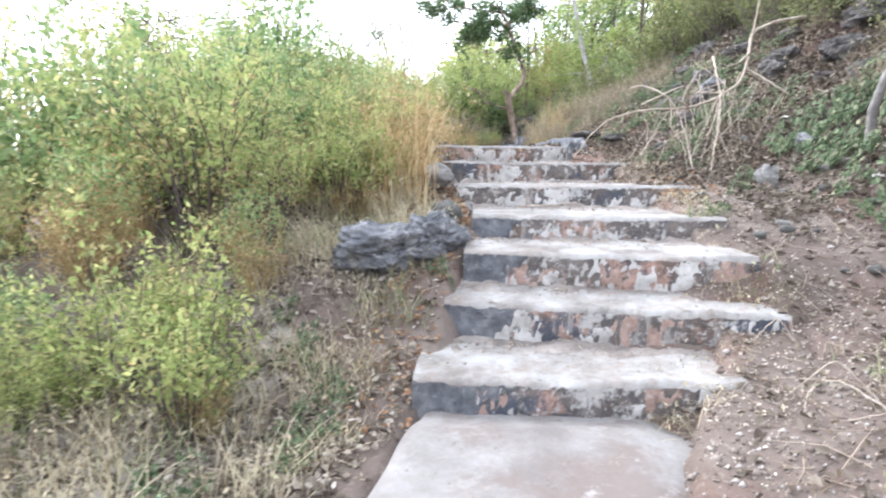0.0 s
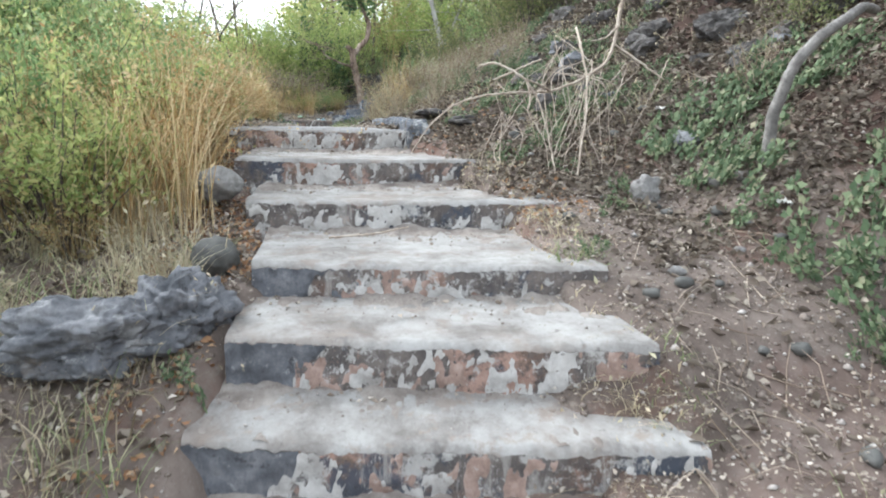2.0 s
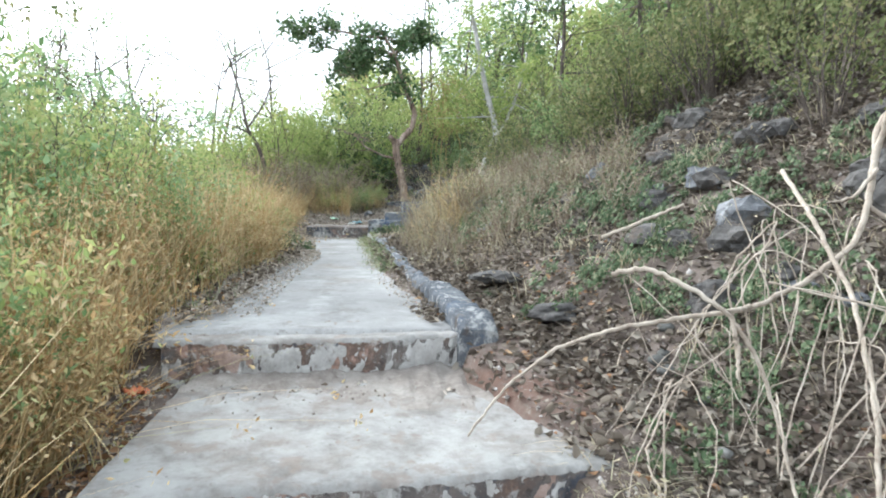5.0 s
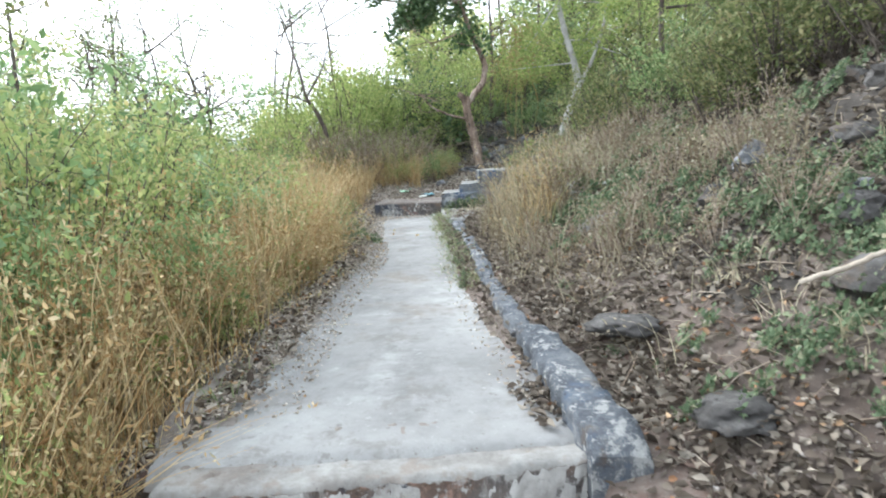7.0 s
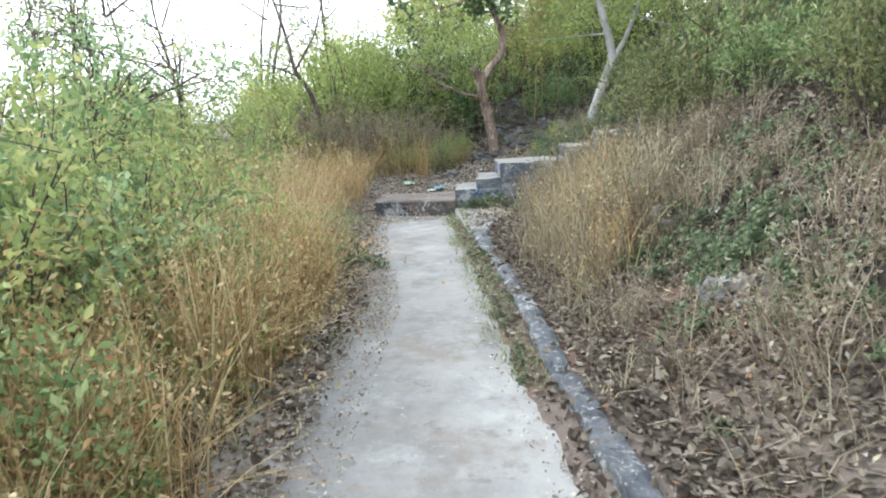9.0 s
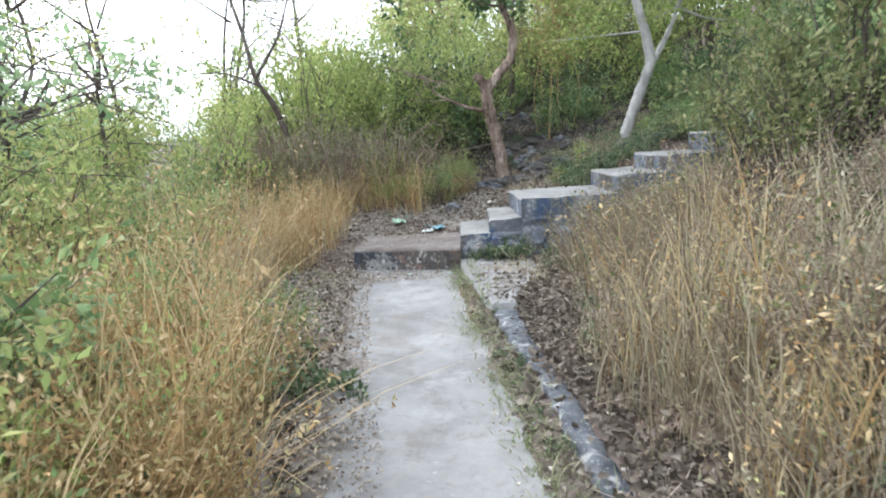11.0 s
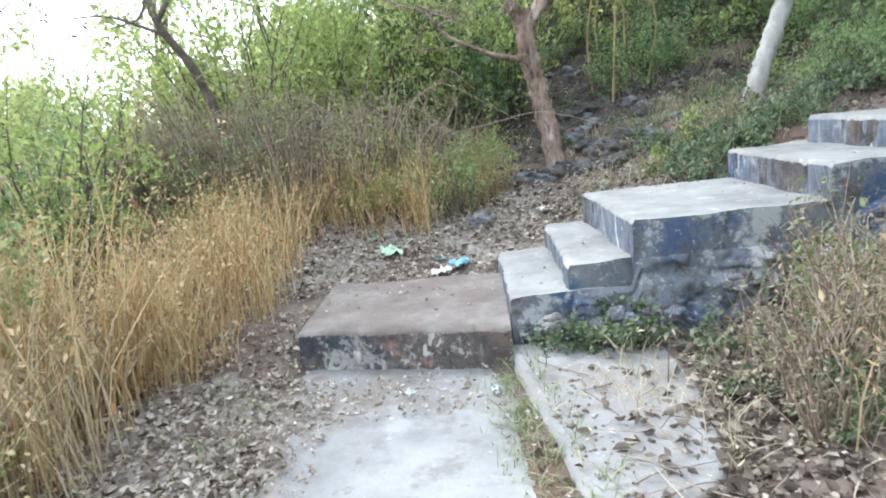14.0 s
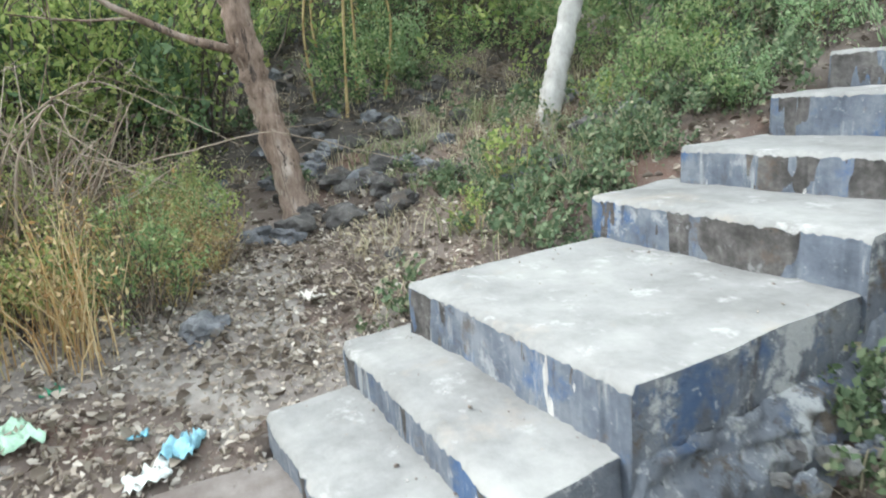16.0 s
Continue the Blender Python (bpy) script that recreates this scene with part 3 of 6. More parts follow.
def make_step(label, group, left, right, back_left, back_right, z, z_back, z_base, top_mat, face_mat, side_mat, seed, rough=0.012, sag=0.0, crusts=(), dirt=None):
    """A worn concrete step: face, top and the two ends, from its front edge to the next step's."""
    a, b, c, d = (np.array(p, float) for p in (left, right, back_left, back_right))
    TREADS.append((a, b, c, d, z, z_back))
    n = 201
    u = np.linspace(0, 1, n)[:, None]
    front, back = a + (b - a) * u, c + (d - c) * u
    ahead = back - front
    ahead /= np.linalg.norm(ahead, axis=1)[:, None]
    wob = (rough * 1.0 * fbm(u[:, 0] * 5 + seed * 3.1, u[:, 0] * 0 + seed, 1, 3, seed) + rough * 0.9 * np.maximum(0, fbm(u[:, 0] * 34, u[:, 0] * 0 + seed * 1.7, 1, 3, seed + 2)))[:, None]
    front = front + ahead * wob
    chip = rough * 1.3 * np.abs(fbm(u[:, 0] * 30, u[:, 0] * 0 + seed * 2.3, 1, 3, seed + 1))
    low = sag * np.sin(np.pi * u[:, 0])
    rows_face, rows_top = [], []
    for t in np.linspace(0, 1, 17):
        zz = z_base + (z - 0.018 - z_base) * t
        dent = rough * 1.3 * fbm(u[:, 0] * 22, np.full(n, t * 4 + seed), 1, 4, seed + 2)
        xy = front + ahead * (0.02 - 0.02 * t + dent * np.sin(np.pi * min(t, 0.98)))[:, None]
        rows_face.append(np.column_stack([xy, np.full(n, zz) - (chip + low) * t]))
    for t in np.linspace(0, 1, 16):
        inn = 0.0 if t == 0 else (0.012 if t < 0.08 else t)
        xy = front + (back - front) * inn if t >= 0.08 or t == 0 else front + ahead * 0.012
        zz = z - 0.018 - chip - low if t == 0 else z + (z_back - z) * t - low * (1 - t) + rough * 0.7 * fbm(xy[:, 0], xy[:, 1], 5, 3, seed) - (0.004 if t < 0.08 else 0)
        rows_top.append(np.column_stack([xy, np.broadcast_to(zz, (n,))]))
    step = new("concrete_step")
    step.location = (*((a + b) / 2), z_base)
    off = np.array([*((a + b) / 2), z_base])
    part("riser", [(np.concatenate(rows_face) - off, sheet(n, 17))], face_mat, step, smooth=True)
    part("tread", [(np.concatenate(rows_top) - off, sheet(n, 16))], top_mat, step, smooth=True)
    run = np.linalg.norm(b - a)
    face, top = np.stack(rows_face), np.stack(rows_top)
    uu, tt = np.meshgrid(u[:, 0], np.linspace(0, 1, 17))
    for name, mat, shape, thick in crusts:
        out = np.clip(shape(uu, tt, run, seed) * 0.03, -0.008, thick)
        v = face.copy()
        v[:, :, :2] -= ahead[None] * out[:, :, None]
        part(name, [(v.reshape(-1, 3) - off, sheet(n, 17))], mat, step, smooth=True)
    if dirt:
        vv = np.linspace(0, 1, 16)[:, None] + 0 * u[:, 0][None]
        v = top[1:].copy()
        start, most, dirt_mat = dirt
        v[:, :, 2] += (np.clip(most * np.clip((vv - start) / (1 - start), -0.5, 1) + 0.02 * fbm(top[:, :, 0], top[:, :, 1], 3.5, 2, seed) + 0.03 * fbm(top[:, :, 0], top[:, :, 1], 15, 4, seed + 1) - 0.008, -0.012, 0.2))[1:]
        part("dirt_layer", [(v.reshape(-1, 3) - off, sheet(n, 15))], dirt_mat, step, "dusty brown dirt", smooth=True)
    for col in (0, n - 1):
        line = np.array([r[col] for r in rows_face] + [r[col] for r in rows_top[1:]])
        foot = line.copy()
        foot[:, 2] = z_base
        foot[:, :2] += (np.array([a, b])[0 if col == 0 else 1] - (a + b) / 2)[None] * 0.01
        mid = (line + foot) / 2
        grid = np.concatenate([line, mid, foot])
        part("end_face", [(grid - off, sheet(len(line), 3))], side_mat, step, smooth=True)
    return tagged(step, label, "step", group)


def whitewash(u, t, run, seed):
    return fbm(u * run, t * 0.25 + seed, 4.5, 2, seed) * 0.8 + 1.1 * fbm(u * run, t * 0.22 + seed * 2, 26, 4, seed + 1) + (0.42 - t) * 0.9 + (0.08 if seed > 3 else -0.04)


def pink_wash(u, t, run, seed):
    return fbm(u * run + seed * 5, t * 0.08, 2.6, 2, seed + 3) * 1.2 + 1.1 * fbm(u * run, t * 0.22 + seed, 24, 4, seed) - 0.42 - 0.4 * t


def corner_stone(u, t, run, seed):
    return (0.27 - u * run) * 6 + 0.8 * fbm(u * run, t * 0.3 + seed, 6, 2, seed) + 0.9 * fbm(u * run, t * 0.2 + seed * 2, 18, 3, seed + 1) + (t - 0.35) * 1.2


def lime_bloom(u, t, run, seed):
    return fbm(u * run, t * 0.2 + seed, 3.5, 2, seed) * 0.6 + 1.0 * fbm(u * run, t * 0.2 + seed * 2, 26, 4, seed + 1) + (0.25 - t) * 0.7 - 0.32


def damp_stain(u, t, run, seed):
    return fbm(u * run + 3, t * 0.1 + seed * 3, 3.2, 2, seed + 2) * 0.9 + 0.8 * fbm(u * run, t * 0.2 + seed, 16, 4, seed) + (t - 0.6) * 0.5 - 0.26


LOWER = [  # left end, right end, height of the front edge, height at the back
    ((-0.08, 3.02), (1.44, 2.92), 0.31, 0.33),
    ((0.06, 3.74), (1.82, 3.34), 0.54, 0.61),
    ((0.18, 4.07), (1.80, 3.66), 0.80, 0.85),
    ((0.25, 4.58), (1.86, 4.24), 1.00, 1.03),
    ((0.16, 5.46), (2.00, 5.28), 1.21, 1.24),
    ((0.04, 6.17), (1.80, 6.30), 1.43, 1.46),
    ((-0.05, 7.46), (1.50, 7.53), 1.66, 1.63),
]
names = ["wide bottom step with a pinkish stained face", "old concrete step with a dark worn face", "old step with white and brown peeling face", "old step with dark stone at one end",
         "old step strewn with dry orange leaves", "broad whitish step with mottled grey face", "top step of the old flight leading onto the path"]
for k, (a, b, z, zb) in enumerate(LOWER):
    if k + 1 < len(LOWER):
        c, d = LOWER[k + 1][0], LOWER[k + 1][1]
        c, d = (a[0] + 0.05, c[1] + 0.12), (b[0], d[1] + 0.12)
    else:
        c, d = (0.0, 7.9), (1.42, 7.9)
    make_step(names[k], "steps of the lower flight", a, b, c, d, z, zb, (LOWER[k - 1][3] if k else 0.12) - 0.16, TREAD, RISER, RISER, k, 0.02, 0.012,
              [("pink_wash", PINK, pink_wash, 0.004), ("whitewash", PLASTER, whitewash, 0.004)] + ([("corner_stone", CORNER, corner_stone, 0.009)] if k < 4 else []), (0.6, 0.03, DUST))

entry = make_step("flat concrete step at the end of the path", "", (0.03, 16.52), (1.15, 16.27), (0.12, 17.45), (1.26, 17.40), 1.99, 2.0, 1.70, STAINED_TOP, RISER, RISER, 2, 0.018, 0.0, [("whitewash", PLASTER, lime_bloom, 0.004)])

UPPER_STEPS = [  # far end of the front edge, near end, height, depth
    ((1.255, 17.53), (1.165, 16.38), 2.11, 0.50),
    ((1.600, 17.64), (1.480, 16.40), 2.25, 0.50),
    ((1.865, 17.53), (1.820, 16.36), 2.46, 1.15),
    ((2.90, 17.60), (2.82, 16.34), 2.66, 0.75),
    ((3.40, 17.50), (3.40, 16.36), 2.84, 0.85),
    ((4.05, 17.46), (4.02, 16.36), 3.06, 0.85),
    ((4.68, 17.50), (4.66, 16.36), 3.27, 0.85),
    ((5.30, 17.50), (5.28, 16.36), 3.48, 0.85),
    ((5.92, 17.50), (5.90, 16.36), 3.69, 0.85),
]
for k, (a, b, z, depth) in enumerate(UPPER_STEPS):
    make_step("broad landing step with pale top and faded blue face" if k == 2 else "concrete step with pale top and faded blue face", "steps of the upper flight", a, b,
              (a[0] + depth, a[1]), (b[0] + depth, b[1]), z, z + 0.01, 1.62 + 0.30 * max(0, a[0] - 1.9), UPPER, BLUE, STAINED, k + 3, 0.017, 0.0,
              [("damp_stain", ROCK, damp_stain, 0.003), ("lime_bloom", PLASTER, lime_bloom, 0.005)])

# soil washed over the ends of the lower steps
NOSE = np.array([(b[1], b[0], z) for a, b, z, zb in LOWER])


def wash_top(x, y):
    d = x - np.interp(y, NOSE[:, 0], NOSE[:, 1])
    nose = np.interp(y, [1.2, 2.0, *NOSE[:, 0]], [-0.02, 0.06, *NOSE[:, 2]])
    z = nose - 0.085 + 0.34 * np.minimum(d, 0.05) - 0.3 * np.clip(d - 0.05, 0, 1) + 0.05 * fbm(x, y, 2.6, 2, 2) + 0.045 * fbm(x, y, 11, 4, 4) - 0.3 * np.clip((y - 6.6) / 1.0, 0, 1)
    return np.where((d < -0.76) | (d > 0.71) | (y < 1.19) | (y > 7.7), -9, z)


LAYERS.append(wash_top)
wy, wd = np.meshgrid(np.arange(1.2, 7.7, 0.04), np.linspace(-0.75, 0.7, 40))
WX = np.interp(wy, NOSE[:, 0], NOSE[:, 1]) + wd
WZ = wash_top(WX, wy)
wash = part("soil_wash", [(np.stack([WX.ravel(), wy.ravel(), WZ.ravel()], 1), sheet(wy.shape[1], wy.shape[0])[:, ::-1])], SOIL, smooth=True)
tagged(wash, "loose reddish soil washed over the step ends", "earth", kind="structure")


# ---- kerb and side slab ----
def kerb_piece(y0, y1, x0, x1, w0, w1, z0, z1, seed, drop=0.22):
    """A weathered length of kerb with chipped edges and rounded top."""
    n = max(8, int((y1 - y0) / 0.03))
    v = np.linspace(0, 1, n)
    yy = y0 + (y1 - y0) * v
    xi = x0 + (x1 - x0) * v + 0.012 * fbm(yy, yy * 0 + seed, 4, 4, seed)
    w = w0 + (w1 - w0) * v + 0.012 * fbm(yy, yy * 0 + seed + 9, 5, 3, seed + 1)
    zt = z0 + (z1 - z0) * v - 0.06 * np.exp(-(yy - y0) / 0.05) - 0.03 * np.exp(-(y1 - yy) / 0.03) + 0.014 * fbm(yy, yy * 0 + seed + 4, 4, 4, seed + 2)
    prof = [(0.02, -drop), (0.0, -drop * 0.5), (0.0, -0.02), (0.08, 0.0), (0.3, 0.004), (0.6, 0.004), (0.92, 0.0), (1.0, -0.03), (1.0, -drop)]
    rows = []
    for a, h in prof:
        rows.append(np.column_stack([xi + w * a + 0.022 * fbm(yy * 3, yy * 0 + a * 4 + seed, 4, 4, seed), yy, zt + h + 0.022 * fbm(yy * 3, yy * 0 + a * 4 + 3, 4, 3, seed)]))
    chunks = [(np.concatenate(rows), sheet(n, len(prof))[:, ::-1])]
    for e in (0, n - 1):
        chunks.append((np.array([r[e] for r in rows]), np.array([list(range(len(prof)))])))
    ob = part("kerb", chunks, KERB, smooth=True)
    return tagged(ob, "weathered blue grey concrete kerb beside the path", "kerb", "kerb lengths along the path")


kerb_piece(7.46, 8.86, 1.43, 1.37, 0.21, 0.16, 1.75, 1.81, 1, 0.32)
kerb_piece(8.87, 10.2, 1.35, 1.30, 0.12, 0.12, 1.80, 1.81, 2)
kerb_piece(10.22, 11.7, 1.30, 1.31, 0.12, 0.13, 1.81, 1.82, 3)
kerb_piece(11.72, 13.2, 1.31, 1.30, 0.12, 0.12, 1.82, 1.82, 4)
kerb_piece(13.25, 14.34, 1.28, 1.24, 0.12, 0.18, 1.82, 1.84, 5)
sx, sy = np.meshgrid(np.linspace(0, 1, 24), np.linspace(14.35, 16.36, 44))
SX = np.interp(sy, [14.35, 15.1, 16.36], [1.235, 1.18, 1.11]) + sx * np.interp(sy, [14.35, 14.8, 15.1, 15.6, 16.36], [0.22, 0.34, 0.62, 0.8, 0.95])
SZ = 1.855 + 0.01 * fbm(SX, sy, 3, 4, 2) - 0.2 * (sx < 0.01) - 0.12 * np.clip((sx - 0.85) / 0.15, 0, 1) - 0.15 * (sy < 14.36)
slab = part("concrete_slab", [(np.stack([SX.ravel(), sy.ravel(), SZ.ravel()], 1), sheet(24, 44))], PAVING, smooth=True)
tagged(slab, "flat grey concrete slab at the foot of the upper steps", "slab")


# ---- rocks ----
def rock(name, label, at, size, mat, seed, rot=0.0, layered=0.0, sub=4, sink=0.2, group="", lumps=0.35):
    """An uneven boulder; layered gives it flat ledges."""
    bm = bmesh.new()
    bmesh.ops.create_icosphere(bm, subdivisions=sub, radius=1.0)
    for v in bm.verts:
        p = v.co.copy()
        d = 1 + lumps * noise.fractal(p * 1.3 + Vector((seed * 3.7, seed, 0)), 1.0, 2.0, 4) + 0.10 * noise.fractal(p * 4.5 + Vector((seed, 0, seed)), 1.0, 2.0, 3)
        cell = noise.cell_vector(p * 1.6 + Vector((seed, seed, seed))) if layered else Vector((0, 0, 0))
        near = noise.voronoi(Vector((p.x * 1.1, p.y * 1.1, p.z * 1.9)) + Vector((seed, 2 * seed, 0)))[0]
        d *= 1 - 0.10 * max(0.0, 1 - (near[1] - near[0]) * 7) * (1 if layered else 0.3)
        d *= 1 + (0.05 * noise.fractal(p * 11, 1.0, 2.0, 3) if layered else 0)
        p = p * d
        if layered:
            grain = min(1.0, layered * 4)
            p.z = p.z + layered * (round(p.z * 3.5) / 3.5 - p.z) + 0.05 * grain * (cell.x - 0.5)
            p.xy = p.xy * (1 + 0.12 * grain * (cell.y - 0.5))
        if layered or size[0] > 0.18:
            p *= 1 - 0.10 * max(0.0, noise.fractal(p * 5.5 + Vector((seed, 1, 2)), 1.0, 2.0, 4))
        v.co = Vector((p.x * size[0], p.y * size[1], p.z * size[2]))
    bm.transform(Matrix.Rotation(rot, 4, "Z"))
    me = bpy.data.meshes.new(name)
    bm.to_mesh(me)
    bm.free()
    me.polygons.foreach_set("use_smooth", [not layered] * len(me.polygons))
    me.materials.append(mat)
    ob = new(name, me)
    x, y = at[:2]
    z = at[2] if len(at) > 2 else float(height(x, y)) + size[2] * (0.9 - 2 * sink)
    ob.location = (x, y, z)
    return tagged(ob, label, "rock", group)


# rough footing that swells out under the near side of the upper steps
fx, ft = np.meshgrid(np.linspace(1.2, 3.6, 170), np.linspace(0, 1, 34))
step_top = np.interp(fx, [1.2, 1.48, 1.5, 1.8, 1.84, 2.8, 2.86, 3.6], [2.0, 2.0, 2.12, 2.12, 2.26, 2.28, 2.42, 2.62])
foot_z = 1.80 + 0.30 * np.maximum(0, fx - 2.0)
FY = 16.37 - 0.16 * ft ** 0.7 * np.clip((fx - 1.25) / 0.5, 0, 1) - 0.035 * fbm(fx, ft * 1.2, 4, 3, 1) - 0.05 * fbm(fx, ft * 0.5, 14, 4, 2)
FZ = step_top + (foot_z - step_top) * ft + 0.02 * fbm(fx, ft * 2, 12, 3, 2) * np.sin(np.pi * ft)
footing = new("stair_footing")
part("plaster_face", [(np.stack([fx.ravel(), FY.ravel(), FZ.ravel()], 1), sheet(170, 34))], STAINED, footing)
tagged(footing, "rough crumbling footing with white and blue stains", "footing")
r_ft = np.random.default_rng(6)
for k in range(44):
    x = r_ft.uniform(1.35, 3.3)
    zb = 1.82 + 0.30 * max(0, x - 2.0)
    s = r_ft.uniform(0.025, 0.065)
    lump = rock("stone", "", (x, 16.23 + r_ft.uniform(-0.06, 0.07), zb + r_ft.uniform(0, 0.22)), (s, s * 0.6, s * 0.7), STAINED if k % 3 else PALE_ROCK, 300 + k, k, 0.2, 3, lumps=0.5)
    for key in ("label", "category"):
        if key in lump:
            del lump[key]
    lump.parent = footing

rock("boulder", "dark grey layered boulder beside the steps", (-0.30, 4.15, 0.79), (0.30, 0.20, 0.165), BOULDER, 3, 0.15, 0.0, 6, lumps=0.4)
rock("boulder", "dark cracked boulder lying against the layered one", (-0.02, 4.28, 0.84), (0.19, 0.16, 0.16), BOULDER, 8, 0.5, 0.0, 6, lumps=0.45)
rock("stone", "smooth round grey stone beside a step", (0.07, 4.76, 0.99), (0.115, 0.105, 0.10), ROUND_ROCK, 5, lumps=0.12)
rock("stone", "pale grey stone at the edge of the steps", (-0.02, 5.72, 1.28), (0.14, 0.13, 0.10), PALE_ROCK, 6, lumps=0.25)
rock("stone", "flat dark slab of stone behind the kerb", (1.86, 8.50, 1.86), (0.17, 0.16, 0.045), ROCK, 7, 0.3, sink=0.1)
rock("stone", "flat grey stone among dry leaves", (2.0, 7.62), (0.17, 0.14, 0.05), ROCK, 9, 0.8)
rock("stone", "pale pointed stone on the dirt", (2.58, 5.22), (0.09, 0.08, 0.10), PALE_ROCK, 10)
rock("boulder", "pale lichen covered rock in the bank", (2.34, 10.28, 2.03), (0.28, 0.22, 0.20), PALE_ROCK, 11, 0.2, 0.5, 5)
rock("stone", "grey stone high in the bank", (2.33, 11.47, 2.34), (0.13, 0.12, 0.09), PALE_ROCK, 12)
r_bk = np.random.default_rng(31)
for k in range(34):
    x, y, s = r_bk.uniform(2.6, 4.0), r_bk.uniform(5.4, 9.4), r_bk.uniform(0.06, 0.19)
    rock("rock", "dark angular rock jutting out of the bank", (x, y), (s, s * r_bk.uniform(0.6, 1), s * 0.6), ROCK if k % 4 else BOULDER, 220 + k, k, 0.12, 3, 0.40, "rocks of the bank")
for k, (x, y, s) in enumerate([(3.9, 6.4, 0.3), (3.7, 5.9, 0.2), (4.3, 6.6, 0.34), (4.2, 5.6, 0.25), (3.6, 7.1, 0.2), (4.6, 7.6, 0.35)]):
    rock("rock", "dark brown rock in the red earth bank", (x, y), (s, s * 0.7, s * 0.6), ROCK, 30 + k, k * 1.3, 0.05, 4, 0.40, "rocks of the bank")
r_st = np.random.default_rng(21)
for k in range(170):
    x, y = (r_st.uniform(1.2, 4.2), r_st.uniform(18.3, 23)) if k < 60 else (r_st.normal(2.45, 0.4), r_st.uniform(18.9, 24.5))
    x += (y - 18.3) * 0.13
    s = r_st.uniform(0.05, 0.15)
    rock("stone", "dark stone lying on bare ground under the trees", (x, y), (s, s * r_st.uniform(0.6, 1), s * 0.6), ROCK if k % 3 else BOULDER, 40 + k, k, 0.06, 3, 0.3, "stones under the trees", 0.5)
for k in range(40):
    x, y = r_st.uniform(1.95, 3.1), r_st.uniform(3.2, 7.2)
    s = r_st.uniform(0.02, 0.055)
    rock("stone", "small brownish stone on the trodden dirt", (x, y), (s, s * r_st.uniform(0.6, 1), s * 0.6), PALE_ROCK if k % 4 == 0 else ROUND_ROCK, 90 + k, k, 0.0, 2, 0.2, "small stones beside the steps")


# ---- plants ----
def shrub(label, leaf, tall, wide, stems, count, size, seed, twig=DARK_BARK, bare=0.25, category="shrub", width=0.45, droop=0.0, low="", low_share=0.5):
    """A many-stemmed shrub: stems that branch, with leaves along the twigs."""
    count, size = int(count * 0.76), size * 1.1
    r = np.random.default_rng(seed)
    wood, tips = [], []
    for _ in range(stems):
        a, reach = r.uniform(0, 2 * np.pi), wide * math.sqrt(r.uniform(0.02, 1))
        h = tall * r.uniform(0.55, 1.05) * (1 - 0.35 * (reach / wide) ** 2)
        top = np.array([math.cos(a) * reach, math.sin(a) * reach, h])
        foot = np.array([math.cos(a), math.sin(a), 0]) * wide * 0.25 * r.random()
        foot[2] = -0.08
        mid = foot * 0.4 + top * 0.5 + r.normal(0, 0.06 * tall, 3) + [0, 0, 0.08 * tall]
        line = smooth_line([foot, mid, top], 9, 0.008 * tall, r)
        wood.append(tube(line[::2], np.linspace(0.009, 0.002, 5) * (0.6 + 0.4 * tall), 3))
        for _ in range(2):
            k = r.integers(3, 9)
            end = line[k] + r.normal(0, 0.16, 3) * tall * 0.8 + [0, 0, (0.06 - droop) * tall]
            tw = smooth_line([line[k], (line[k] + end) / 2 + r.normal(0, 0.02, 3), end], 4)
            wood.append(tube(tw, np.linspace(0.003, 0.001, 4), 3))
            tips.append((line[k], end))
        tips.append((line[4], line[8]))
    t = r.integers(0, len(tips), count)
    a, b = np.array([q[0] for q in tips])[t], np.array([q[1] for q in tips])[t]
    f = r.random(count)[:, None] ** 0.7
    pos = a + (b - a) * f + r.normal(0, 0.035, (count, 3)) * tall ** 0.5
    keep = pos[:, 2] > tall * bare * r.random(count)
    pos = pos[keep]
    along = r.normal(0, 1, (len(pos), 3)) + (b - a)[keep] * 2 + [0, 0, 0.25 - droop]
    ob = new("shrub")
    part("branchwork", wood, twig, ob)
    dry = (pos[:, 2] < tall * (low_share + r.normal(0, 0.18, len(pos)))) & bool(low)
    part("foliage", [leaves(pos[~dry], along[~dry], size, width, r, 0.25, True)], LEAF[leaf], ob)
    if low:
        part("withered_foliage", [leaves(pos[dry], along[dry] - [0, 0, 0.6], size * 0.85, width * 0.65, r, 0.4, True)], LEAF[low], ob, "withered golden brown leaves")
    return tagged(ob, label, category)


CREEPERS, PLANTED = {}, set()


def plant(proto, x, y, scale=1.0, turn=0.0, sink=0.03):
    """Sets a shrub on the ground; the first planting moves the original itself. Low creepers, past counting, are gathered for one joined mesh."""
    if proto in (vine_a, vine_b) or x > 3.9 or x < -2.3 or y > 19.9:
        a = radians(turn)
        CREEPERS.setdefault(proto, []).append((x, y, float(height(x, y)) - sink, scale, math.cos(a), math.sin(a)))
        return proto
    m = pose(x, y, float(height(x, y)) - sink, 0, 0, turn) @ Matrix.Diagonal((scale, scale, scale, 1))
    if proto.name not in PLANTED:
        PLANTED.add(proto.name)
        proto.matrix_basis = m
        return proto
    ob = copy_thing(proto, Matrix.Identity(4))
    ob.matrix_basis = m
    return ob


